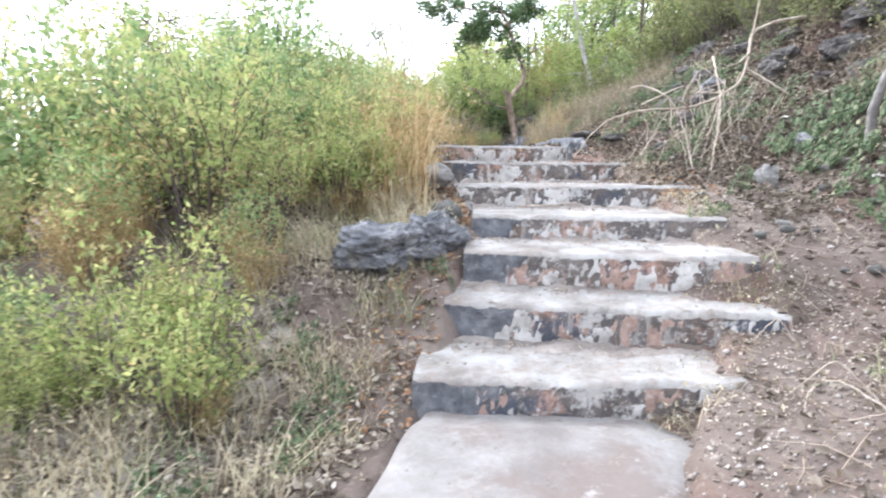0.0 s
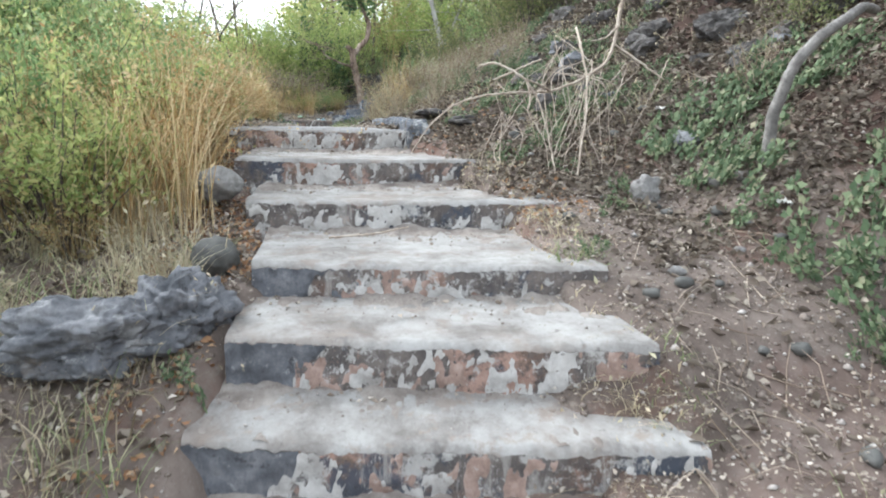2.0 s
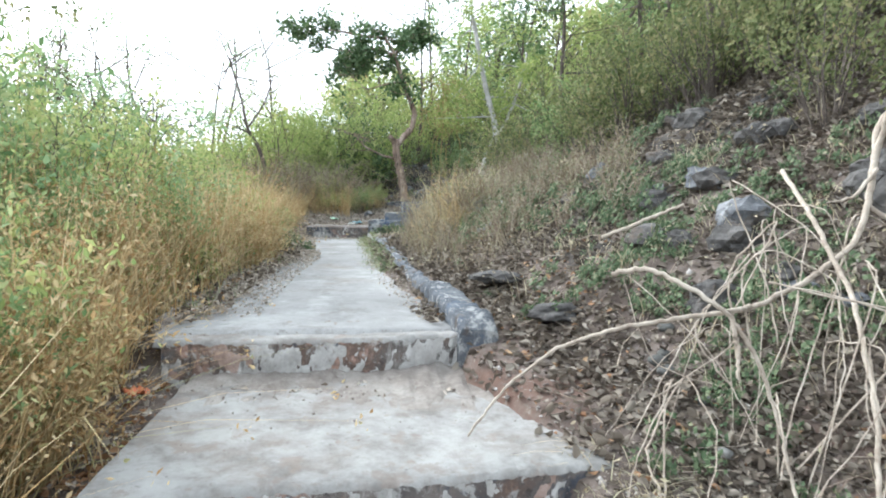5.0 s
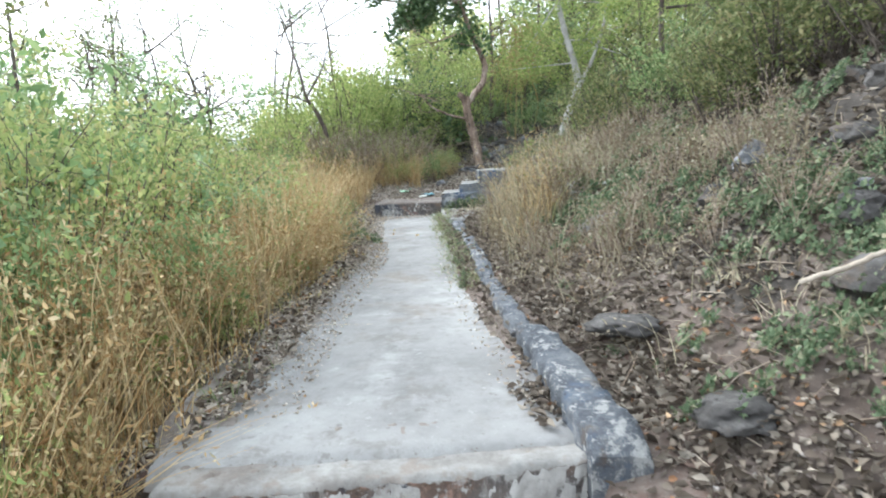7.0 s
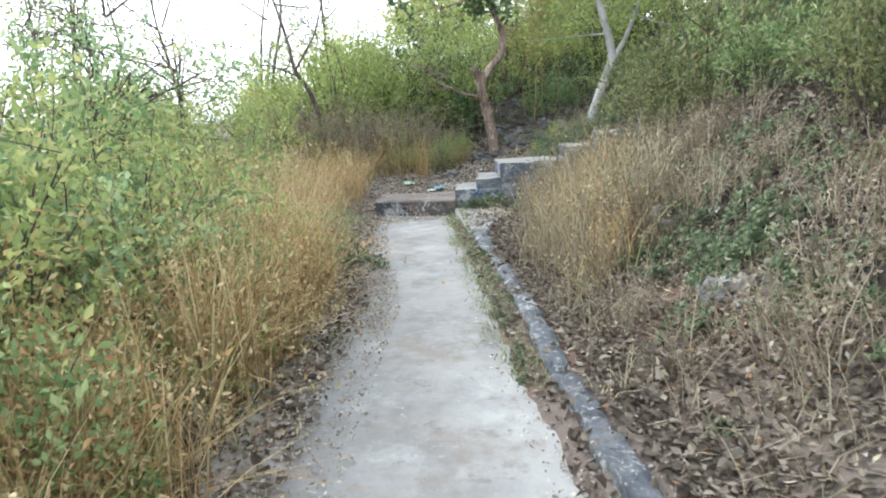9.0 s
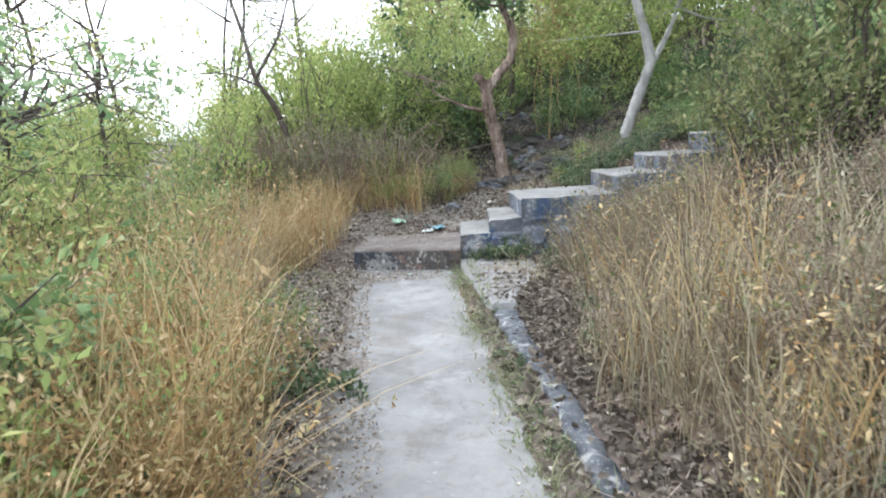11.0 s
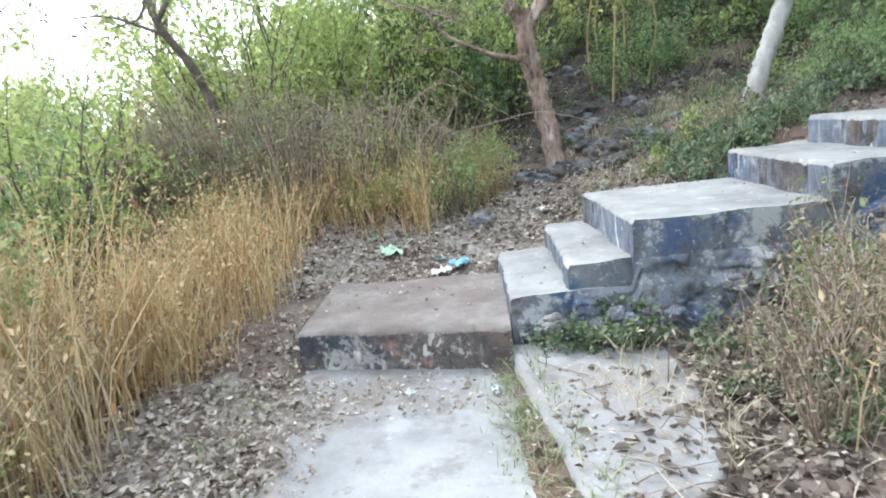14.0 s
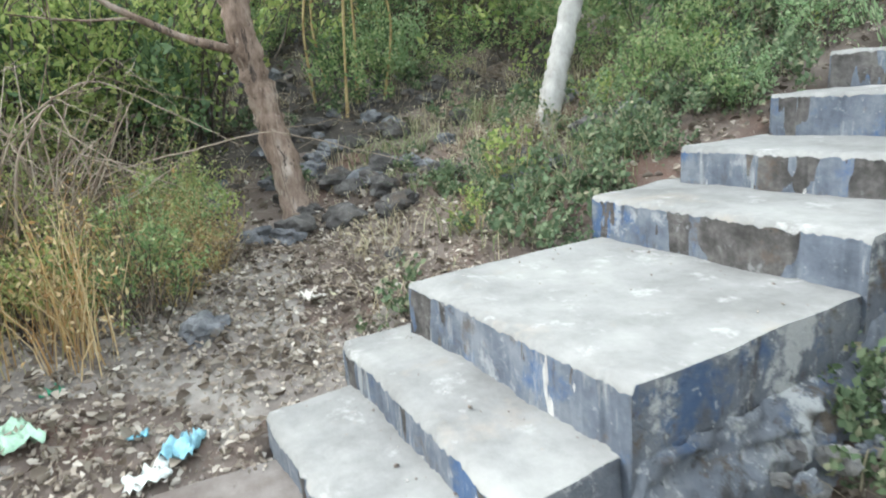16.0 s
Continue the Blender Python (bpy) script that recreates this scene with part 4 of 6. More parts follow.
STEM = material("weed_stem", [(0.3, (0.28, 0.20, 0.10)), (0.6, (0.42, 0.33, 0.17))], 9, 3, 0.8, 0)
green_a = shrub("leafy green shrub with yellowing tips", "green", 1.5, 0.75, 24, 2700, 0.058, 1, low="yellow", low_share=0.3)
green_b = shrub("dense green shrub in dry grass", "green", 1.4, 0.7, 22, 2500, 0.063, 2)
yellow_a = shrub("yellow green shrub with small leaves", "yellow", 1.25, 0.6, 24, 2900, 0.044, 3)
yellow_b = shrub("loose yellowing shrub with fine leaves", "yellow", 1.5, 0.65, 22, 2800, 0.045, 4, low="dry", low_share=0.35)
bluish_a = shrub("bluish green broad leaved shrub", "bluish", 1.3, 0.65, 22, 2600, 0.05, 5, width=0.55)
weed_a = shrub("tall weed withered below and green above", "green", 1.35, 0.45, 26, 2600, 0.045, 21, twig=STEM, low="dry", low_share=0.6)
weed_b = shrub("withered golden weed with few green leaves", "yellow", 1.1, 0.45, 28, 2300, 0.042, 22, twig=STEM, low="dry", low_share=0.85)
weed_c = shrub("leaning dry weed with curled brown leaves", "yellow", 0.85, 0.45, 26, 2000, 0.042, 23, twig=STEM, low="dry", low_share=1.1, droop=0.05)
faded_a = shrub("greyish withered weed with few leaves", "olive", 0.95, 0.45, 24, 620, 0.04, 24, twig=TWIG, low="faded", low_share=0.8)
faded_b = shrub("thin dry weed with pale curled leaves", "faded", 0.7, 0.4, 20, 480, 0.04, 25, twig=TWIG, droop=0.03)
broad_a = shrub("climbing plant with large heart shaped leaves", "bluish", 1.0, 0.4, 9, 230, 0.05, 26, twig=STEM, width=0.8)
broad_b = shrub("young plant with broad bright green leaves", "bright", 0.9, 0.4, 9, 190, 0.055, 27, twig=STEM, width=0.7)
olive_a = shrub("olive brown thicket on the hillside", "olive", 1.8, 1.0, 26, 2700, 0.066, 6)
olive_b = shrub("sparse olive shrub with bare twigs", "olive", 1.6, 0.9, 32, 1900, 0.055, 7)
dark_a = shrub("dark green shrub in the shade of trees", "dark", 2.0, 1.0, 22, 2500, 0.09, 8)
bright_a = shrub("bright feathery green acacia bush", "bright", 2.4, 1.3, 26, 3900, 0.062, 9)
dead_a = shrub("brown tangle of dead brush", "olive", 1.4, 1.1, 70, 700, 0.04, 10, twig=TWIG, droop=0.12)
vine_a = shrub("low green creeper with rounded leaves", "weed", 0.38, 0.45, 12, 460, 0.042, 11, width=0.75, bare=0.05)
vine_b = shrub("low leafy green weed", "weed", 0.3, 0.35, 10, 340, 0.04, 12, width=0.65, bare=0.05)

r_pl = np.random.default_rng(5)


def thicket(protos, x0, x1, y0, y1, n, s0, s1, sink=0.05):
    for k in range(n):
        plant(protos[k % len(protos)], r_pl.uniform(x0, x1), r_pl.uniform(y0, y1), r_pl.uniform(s0, s1), r_pl.uniform(0, 360), sink)


# beside the lower steps
thicket([green_a, yellow_a, weed_a, yellow_b], -3.6, -1.3, 4.5, 6.6, 15, 0.85, 1.15)
thicket([yellow_a, weed_a], -1.2, -0.7, 4.9, 7.4, 8, 0.75, 0.95)
plant(yellow_a, -0.62, 5.9, 0.82, 40)
plant(green_a, -2.3, 3.4, 0.5, 10)
plant(yellow_b, -3.9, 4.0, 1.0, 30)
plant(green_a, -4.2, 5.4, 1.45, 70)
plant(green_b, -3.4, 6.6, 1.4, 150)
thicket([weed_b, weed_a], -0.85, -0.3, 6.2, 7.6, 6, 0.7, 0.95)
thicket([vine_b], -1.6, -0.3, 1.8, 4.0, 8, 0.35, 0.6)
thicket([green_a, yellow_b, yellow_a], -4.2, -1.6, 6.0, 9.0, 10, 0.95, 1.2)
# beside the path
thicket([weed_b, weed_c], -0.9, -0.4, 7.9, 10.4, 7, 0.75, 1.0)
thicket([weed_c, weed_b], -0.7, -0.15, 10.4, 13.4, 9, 0.75, 0.95)
thicket([yellow_b, bright_a, green_a], -3.6, -1.7, 16.6, 19.4, 9, 0.6, 0.9)
thicket([weed_a, yellow_b, weed_b, yellow_a, weed_a, bluish_a], -1.7, -0.95, 8.0, 12.6, 21, 0.9, 1.15)
thicket([green_a, yellow_b, weed_a, yellow_a], -3.6, -1.5, 8.5, 12.5, 14, 1.0, 1.35)
thicket([weed_b, yellow_b, weed_a], -3.4, -1.4, 12.5, 16.0, 10, 0.95, 1.25)
thicket([green_a, green_b], -3.6, -2.3, 9.0, 13.0, 5, 1.5, 1.75)
thicket([yellow_b, weed_b], -1.9, -1.2, 13.0, 17.0, 6, 0.7, 0.95)
thicket([broad_a, weed_b, broad_b, weed_a], -0.95, -0.45, 7.9, 12.0, 10, 0.7, 1.0)
thicket([broad_a, broad_b, weed_a], -1.0, -0.5, 12.4, 14.4, 5, 0.6, 0.8)
thicket([broad_b, weed_a, green_a, yellow_a], -1.9, -0.8, 13.4, 17.4, 12, 0.45, 0.75)
thicket([weed_b, weed_a], -1.9, -1.1, 13.4, 16.8, 5, 0.85, 1.1)
thicket([broad_b, broad_a], -1.3, -0.6, 8.5, 13.5, 9, 0.9, 1.15)
thicket([weed_b, bluish_a, weed_b, yellow_b], -1.5, -0.9, 8.4, 12.2, 10, 0.8, 1.15)
thicket([broad_b, yellow_a, broad_a], -0.6, -0.15, 9.4, 13.2, 9, 0.45, 0.7)
thicket([faded_a, faded_b, faded_b], 1.75, 3.4, 9.3, 12.8, 16, 0.45, 0.7)
thicket([vine_b, vine_a], 1.3, 2.9, 16.15, 16.3, 8, 0.4, 0.7, 0.0)
plant(weed_a, -0.1, 13.3, 0.5, 20)
plant(vine_a, 0.14, 13.0, 0.8, 60)
thicket([faded_a, faded_b, faded_a], 1.9, 2.4, 11.2, 12.8, 6, 0.6, 0.85)
thicket([broad_b, weed_a, weed_c, broad_a, yellow_a], -0.8, -0.3, 8.0, 13.0, 20, 0.4, 0.75)
thicket([weed_a, broad_b, yellow_a, weed_c], -0.9, -0.35, 5.2, 8.0, 12, 0.4, 0.7)
thicket([yellow_b, green_a], -4.8, -3.0, 5.4, 7.4, 6, 1.3, 1.6)
plant(yellow_a, -0.75, 5.3, 0.8, 200)
plant(yellow_b, -1.15, 4.7, 0.6, 100)
thicket([faded_a, faded_b], 2.0, 3.2, 13.2, 15.6, 10, 0.6, 0.8)
thicket([weed_b, weed_c, yellow_a, weed_a], -3.2, -1.0, 2.8, 4.5, 20, 0.5, 0.8)
thicket([vine_b, vine_a], -2.6, -0.4, 1.4, 4.2, 16, 0.35, 0.7)
# bank beside the path and hillside above it
thicket([vine_b, vine_a], 1.9, 3.4, 7.6, 12.5, 30, 0.4, 0.75)
thicket([olive_a, dark_a, green_b], 4.2, 6.6, 6.0, 12.0, 14, 0.8, 1.1)
thicket([dark_a, olive_b, vine_a, dark_a], 4.1, 5.4, 3.2, 6.4, 12, 0.35, 0.6)
thicket([vine_a, vine_b], 2.7, 4.4, 3.2, 5.6, 26, 0.4, 0.85)
thicket([vine_b, faded_b, vine_a, faded_a, olive_b], 3.4, 5.2, 2.2, 6.0, 40, 0.35, 0.65)
thicket([dark_a, olive_a], 4.6, 5.8, 1.6, 6.2, 12, 0.55, 0.8)
thicket([olive_b, vine_a, dark_a, green_b], 3.2, 5.8, 21.0, 27.0, 24, 0.4, 0.75)
thicket([faded_a], 1.8, 2.6, 11.4, 12.4, 3, 0.5, 0.65)
thicket([faded_a, faded_b, faded_a, vine_b], 1.75, 3.2, 12.6, 15.9, 24, 0.55, 0.85)
thicket([faded_b, faded_a], 2.0, 3.3, 8.5, 12.0, 10, 0.4, 0.65)
thicket([faded_b, vine_b, vine_a], 1.9, 3.3, 15.2, 16.0, 14, 0.35, 0.55)
thicket([faded_a, weed_a, faded_b], 3.1, 4.6, 15.6, 16.15, 9, 0.5, 0.7)
thicket([olive_b, green_b, vine_a, dark_a], 3.75, 5.2, 3.6, 6.6, 14, 0.3, 0.5)
thicket([vine_b, vine_a], 2.0, 3.2, 7.2, 9.4, 14, 0.3, 0.5)
thicket([vine_b, vine_a], 1.9, 3.6, 9.4, 13.5, 18, 0.3, 0.5)
thicket([broad_b], 2.5, 3.4, 13.0, 16.0, 4, 0.45, 0.65)
thicket([olive_b, green_b, olive_a], 3.1, 4.2, 10.5, 15.5, 10, 0.5, 0.75)
thicket([olive_a, olive_b, green_b, dark_a], 3.9, 6.4, 7.5, 15.5, 18, 0.8, 1.15)
thicket([olive_a, dark_a], 5.0, 8.0, 2.0, 8.0, 9, 0.8, 1.2)
thicket([olive_a, olive_b], 3.6, 4.6, 8.0, 10.6, 6, 0.6, 0.85)
thicket([olive_b, vine_a], 3.9, 4.8, 5.5, 7.5, 6, 0.5, 0.8)
thicket([vine_a, vine_b], 2.3, 3.6, 5.0, 7.4, 10, 0.35, 0.6)
thicket([vine_b, vine_a], 1.8, 5.0, 17.8, 21.0, 22, 0.4, 0.8)
thicket([vine_b], 0.9, 1.5, 18.6, 19.4, 5, 0.6, 1.0)
thicket([vine_a, vine_b], 2.75, 3.9, 3.4, 5.4, 13, 0.35, 0.95)
thicket([vine_a, vine_b], 2.1, 3.5, 6.6, 10.5, 13, 0.35, 0.6)
thicket([vine_b, vine_a], 1.7, 3.2, 8.0, 15.5, 34, 0.3, 0.6)
thicket([vine_b], 1.14, 1.28, 10.0, 16.3, 26, 0.14, 0.28, 0.01)
thicket([vine_a, vine_b], 1.75, 2.7, 15.95, 16.25, 4, 0.45, 0.7)
plant(vine_b, 1.80, 3.74, 0.42, 30)
plant(vine_a, 1.92, 4.5, 0.3, 90)
plant(vine_b, 0.02, 3.95, 0.42, 10)
# beyond the path's end
thicket([dead_a], -1.9, 0.8, 19.0, 19.9, 14, 0.75, 1.1)
thicket([bright_a, yellow_b], -3.2, 0.9, 20.4, 22.5, 12, 0.9, 1.2)
thicket([dead_a, yellow_b, dark_a], 0.2, 1.6, 20.0, 21.3, 8, 0.5, 0.8)
plant(bright_a, 0.35, 20.7, 0.95, 10)
plant(bright_a, -0.55, 20.6, 1.0, 120)
plant(bright_a, 1.1, 20.9, 0.85, 200)
thicket([faded_a, yellow_a, green_a, weed_b], -1.2, 1.2, 18.4, 19.1, 11, 0.4, 0.65)
thicket([bright_a, dark_a, green_b, bright_a], 0.3, 2.2, 20.9, 22.6, 9, 0.8, 1.1)
thicket([yellow_a, faded_a, broad_b, weed_b, yellow_b], 0.1, 1.6, 18.7, 19.9, 13, 0.35, 0.6)
thicket([broad_b, green_b, bluish_a, vine_a], 3.9, 6.6, 17.75, 19.4, 30, 0.3, 0.55)
thicket([broad_b, green_a, vine_b], 3.9, 6.8, 19.2, 21.5, 14, 0.4, 0.7)
thicket([bright_a, green_b], 1.9, 3.2, 22.3, 24.0, 6, 0.6, 0.9)
thicket([weed_a, faded_b], 0.9, 1.6, 18.9, 19.5, 4, 0.4, 0.55)
thicket([olive_a, bright_a], 0.5, 4.5, 23.4, 26.0, 9, 0.9, 1.3)
thicket([green_b, olive_b, vine_a, bluish_a], 2.2, 4.4, 20.6, 23.4, 12, 0.45, 0.8)
thicket([bright_a, olive_a], 4.4, 9, 20.6, 24, 11, 1.0, 1.35)
thicket([green_b, green_a, dark_a], 4.3, 8.0, 18.2, 20.4, 13, 0.6, 0.95)
thicket([vine_a, vine_b], 2.7, 5.0, 17.9, 19.6, 14, 0.5, 0.9)
thicket([vine_b, vine_a, vine_b], 2.6, 6.6, 17.62, 18.4, 34, 0.5, 0.95, 0.0)
thicket([vine_b, faded_b, vine_a, broad_b], 2.6, 6.8, 17.6, 18.8, 30, 0.4, 0.65)
thicket([vine_b, vine_a], 1.9, 3.4, 5.6, 9.0, 30, 0.35, 0.65)
thicket([yellow_a, weed_a, vine_b, faded_a], -3.2, -1.0, 2.6, 4.2, 12, 0.35, 0.55)
thicket([vine_a, vine_b], 2.6, 4.2, 6.4, 12.0, 26, 0.35, 0.7)
thicket([olive_a, olive_b], 3.7, 4.8, 7.0, 11.0, 8, 0.5, 0.75)
thicket([green_a, bright_a, yellow_b], -7, -3.0, 15, 23, 11, 0.9, 1.2)
thicket([green_a, green_b, olive_b], 4.5, 7.5, 14.0, 16.0, 6, 0.7, 0.95)


def join_plants(proto, name, label, category, lone):
    """All plants gathered under one kind as one mesh of leaves and one of stalks."""
    for piece in list(proto.children):
        me = piece.data
        co = np.empty(len(me.vertices) * 3)
        me.vertices.foreach_get("co", co)
        co = co.reshape(-1, 3)
        size = len(me.polygons[0].vertices)
        faces = np.array([p.vertices[:] for p in me.polygons if len(p.vertices) == size])
        kind = piece.name.split(".")[0]
        if not lone and kind != "branchwork":
            co = co[:len(co) // 4 * 7 // 10 * 4]
            faces = faces[faces.max(1) < len(co)]
        chunks = []
        for x, y, z, s, c, d in CREEPERS[proto]:
            v = np.column_stack([co[:, 0] * c - co[:, 1] * d, co[:, 0] * d + co[:, 1] * c, co[:, 2]]) * s
            v[:, 0] += x
            v[:, 1] += y
            v[:, 2] += z + (height(v[:, 0], v[:, 1]) - float(height(x, y)))
            chunks.append((v, faces))
        if kind == "branchwork" and lone:
            chunks = chunks[::3]
        if kind == "branchwork" and not lone:
            chunks = chunks[::2]
        tagged(part(name + {"foliage": "_leaves", "branchwork": "_stalks", "withered_foliage": "_dry_leaves"}[kind], chunks, me.materials[0]), label, category, kind="stuff")
        if lone:
            bpy.data.objects.remove(piece)
    if lone:
        bpy.data.objects.remove(proto)


join_plants(vine_a, "creeper", "low creeping plants with rounded bluish green leaves", "creeper", True)
join_plants(vine_b, "ground_weed", "low green weeds among dry leaves", "creeper", True)
for proto in [p for p in CREEPERS if p not in (vine_a, vine_b)]:
    if proto.name not in PLANTED:
        join_plants(proto, "undergrowth", "distant undergrowth: " + proto["label"], "undergrowth", False)
        for piece in list(proto.children):
            bpy.data.objects.remove(piece)
        bpy.data.objects.remove(proto)
    else:
        join_plants(proto, "undergrowth", "distant undergrowth: " + proto["label"], "undergrowth", False)


# ---- trees ----
def tree(label, limbs, mat, leaf, count, size, seed, spread=0.9, twigs=5, gap=0.0, category="tree", twig_len=0.7):
    """A tree from its limbs (points and end radii), with twigs off the limb ends and a crown of single leaves."""
    r = np.random.default_rng(seed)
    foot = np.array(limbs[0][0][0], float)
    wood, ends = [], []
    for pts, r0, r1, *leafless in limbs:
        n = (12 if r0 > 0.06 else 6) * len(pts)
        line = smooth_line(np.array(pts, float) - foot, n, 0.0)
        rad = np.linspace(r0, r1, n) * (1 + 0.07 * r.normal(0, 1, n))
        if pts is limbs[0][0]:
            rad[:7] *= [1.75, 1.5, 1.32, 1.2, 1.1, 1.05, 1.02]
        wood.append(tube(line, rad, 22, 0.3 if mat == BARK else 0.07) if r0 > 0.06 else tube(line, rad, 7))
        if r1 < 0.05:
            for _ in range(twigs):
                k = r.integers(n // 2, n)
                end = line[k] + r.normal(0, 1, 3) * [spread, spread, spread * 0.55] * twig_len
                mid = (line[k] + end) / 2 + r.normal(0, 0.08, 3)
                tw = smooth_line([line[k], mid, end], 8)
                wood.append(tube(tw, np.linspace(min(r1, 0.02), 0.004, 8), 5))
                if not leafless:
                    ends.append((tw[3], tw[7]))
                for _ in range(3):
                    j = r.integers(3, 8)
                    e2 = tw[j] + r.normal(0, 0.25, 3) * twig_len
                    wood.append(tube(smooth_line([tw[j], (tw[j] + e2) / 2 + r.normal(0, 0.03, 3), e2], 5), np.linspace(0.005, 0.002, 5), 3))
                    if not leafless:
                        ends.append((tw[j], e2))
    ob = new("tree")
    ob.location = foot
    part("trunk", wood, mat, ob, smooth=True)
    if count:
        t = r.integers(0, len(ends), count)
        a, b = np.array([e[0] for e in ends])[t], np.array([e[1] for e in ends])[t]
        pos = a + (b - a) * r.random((count, 1)) ** 0.6 + r.normal(0, 0.09, (count, 3))
        part("crown", [leaves(pos, r.normal(0, 1, (count, 3)) + [0, 0, -0.2], size, 0.5, r, 0.25, True)], LEAF[leaf], ob)
    return tagged(ob, label, category)


tree("leaning tree with flaky brown bark and dark crown",
     [([(2.10, 19.42, 2.2), (2.07, 19.44, 2.65), (2.0, 19.5, 3.1), (1.88, 19.47, 3.6), (1.86, 19.5, 3.95)], 0.092, 0.08),
      ([(1.88, 19.5, 3.8), (2.06, 19.5, 4.02), (2.25, 19.5, 4.22), (2.31, 19.5, 4.6), (2.08, 19.5, 5.15), (1.92, 19.55, 5.65), (1.80, 19.6, 6.0), (1.5, 19.7, 6.5)], 0.07, 0.035),
      ([(1.87, 19.48, 3.8), (1.78, 19.46, 3.96), (1.70, 19.45, 4.02)], 0.062, 0.052),
      ([(1.86, 19.58, 5.85), (1.5, 19.6, 6.05), (0.8, 19.6, 5.95), (0.1, 19.7, 6.05)], 0.05, 0.015),
      ([(1.6, 19.65, 6.3), (1.0, 19.7, 6.35), (0.3, 19.8, 6.5), (-0.3, 19.8, 6.3)], 0.035, 0.015),
      ([(1.84, 19.6, 5.95), (2.2, 19.7, 6.35), (2.6, 19.8, 6.5)], 0.03, 0.015),
      ([(1.3, 19.6, 6.05), (1.0, 19.5, 5.75), (0.75, 19.45, 5.55)], 0.025, 0.012),
      ([(2.0, 19.5, 5.3), (1.6, 19.45, 5.2), (1.2, 19.4, 5.05), (0.9, 19.4, 5.3)], 0.022, 0.008, 1),
      ([(1.86, 19.48, 3.5), (1.55, 19.45, 3.57), (1.13, 19.4, 3.76), (0.9, 19.35, 4.05)], 0.03, 0.01, 1)],
     BARK, "dark", 4600, 0.12, 3, 0.5, 8)
tree("dark leaning bare tree above the dead brush",
     [([(-0.95, 19.9, 2.2), (-1.15, 19.75, 3.3), (-1.28, 19.6, 3.75), (-1.5, 19.5, 4.1), (-1.6, 19.5, 4.7), (-1.9, 19.6, 5.7)], 0.055, 0.02),
      ([(-1.5, 19.5, 4.1), (-1.1, 19.5, 4.7), (-0.9, 19.6, 5.4)], 0.028, 0.01)], DARK_BARK, "olive", 260, 0.06, 61, 0.6, 4)
tree("slender tree with smooth whitish bark beside the steps",
     [([(3.60, 18.85, 2.55), (3.70, 18.85, 2.9), (3.80, 18.86, 3.2), (3.98, 18.9, 3.65), (4.14, 18.9, 4.05), (4.06, 18.95, 4.5), (3.92, 19, 5.0), (3.75, 19.1, 5.9), (3.6, 19.2, 6.8)], 0.092, 0.045),
      ([(4.14, 18.92, 4.0), (4.4, 19.0, 4.4), (4.7, 19.1, 5.1), (4.9, 19.2, 6.0)], 0.05, 0.02)],
     WHITE_BARK, "bright", 4200, 0.075, 4, 1.0, 8)

def thin_tree(label, x, y, tall, seed, leaf, count, lean=0.0, mat=DARK_BARK, r0=0.05, size=0.07, spread=0.7):
    r = np.random.default_rng(seed)
    z = float(height(x, y)) - 0.1
    top = np.array([x + lean, y, z + tall])
    p0 = np.array([x, y, z])
    main = [p0, p0 * 0.65 + top * 0.35 + r.normal(0, 0.12, 3), p0 * 0.3 + top * 0.7 + r.normal(0, 0.15, 3), top]
    limbs = [(main, r0, 0.012)]
    for k in range(5):
        f = r.uniform(0.4, 0.9)
        a = p0 * (1 - f) + top * f
        e = a + np.array([r.normal(0, 0.7), r.normal(0, 0.6), r.uniform(0.4, 1.1)]) * tall * 0.22
        limbs.append(([a, (a + e) / 2 + r.normal(0, 0.08, 3), e], r0 * 0.45, 0.008))
    return tree(label, limbs, mat, leaf, count, size, seed, spread, 4)


for k, (x, y, t, n, lean) in enumerate([(-4.2, 21.5, 4.6, 160, -0.5), (-2.6, 22.5, 4.8, 140, 0.3), (-6.2, 21, 4.4, 200, 0.2), (-8.0, 19.5, 4.6, 220, -0.3), (-5.4, 17.5, 3.8, 220, 0.4), (-3.6, 16.6, 3.2, 200, -0.2), (-1.0, 23.5, 5.0, 160, -0.9), (-4.4, 11.5, 2.6, 160, 0.2)]):
    thin_tree("thin almost bare tree with a few leaves", x, y, t, 50 + k, ("olive", "bluish")[k % 2], n * 3, lean, size=0.07)
for k, (x, y, t, n, lean) in enumerate([(-4.0, 13.4, 3.7, 3400, 0.2), (-4.9, 15.4, 3.6, 2600, -0.3), (-5.8, 12.5, 3.8, 3000, 0.3), (-3.0, 15.6, 2.4, 900, 0.2), (-2.5, 14.2, 1.9, 700, -0.1), (-7.4, 16.5, 4.2, 1000, 0.2), (-4.8, 19.0, 3.6, 800, 0.3), (-2.9, 18.0, 2.8, 500, -0.2), (-6.6, 22.5, 4.4, 900, 0.1), (-3.2, 24.0, 4.4, 700, 0.4), (-9.0, 14.0, 4.2, 1100, 0.0)]):
    thin_tree("loose small tree with greyish green leaves", x, y, t, 130 + k, ("bluish", "yellow", "olive")[k % 3], n, lean, size=0.085, spread=1.0)
for k, (x, y, t, n, lean) in enumerate([(2.7, 22.4, 5.0, 700, 0.2), (3.3, 24.0, 5.6, 900, -0.2), (5.4, 21.5, 5.0, 1200, 0.3), (6.8, 22.8, 5.5, 1300, 0.1), (8.5, 20.5, 5.0, 1400, 0.2), (7.6, 17.8, 4.2, 1300, -0.2), (4.6, 25.5, 5.8, 1200, 0.1), (10, 24, 6.0, 1500, 0.0)]):
    thin_tree("slim leafy tree in the wood", x, y, t, 70 + k, ("bright", "green", "bright")[k % 3], n, lean, size=0.09, spread=1.1)
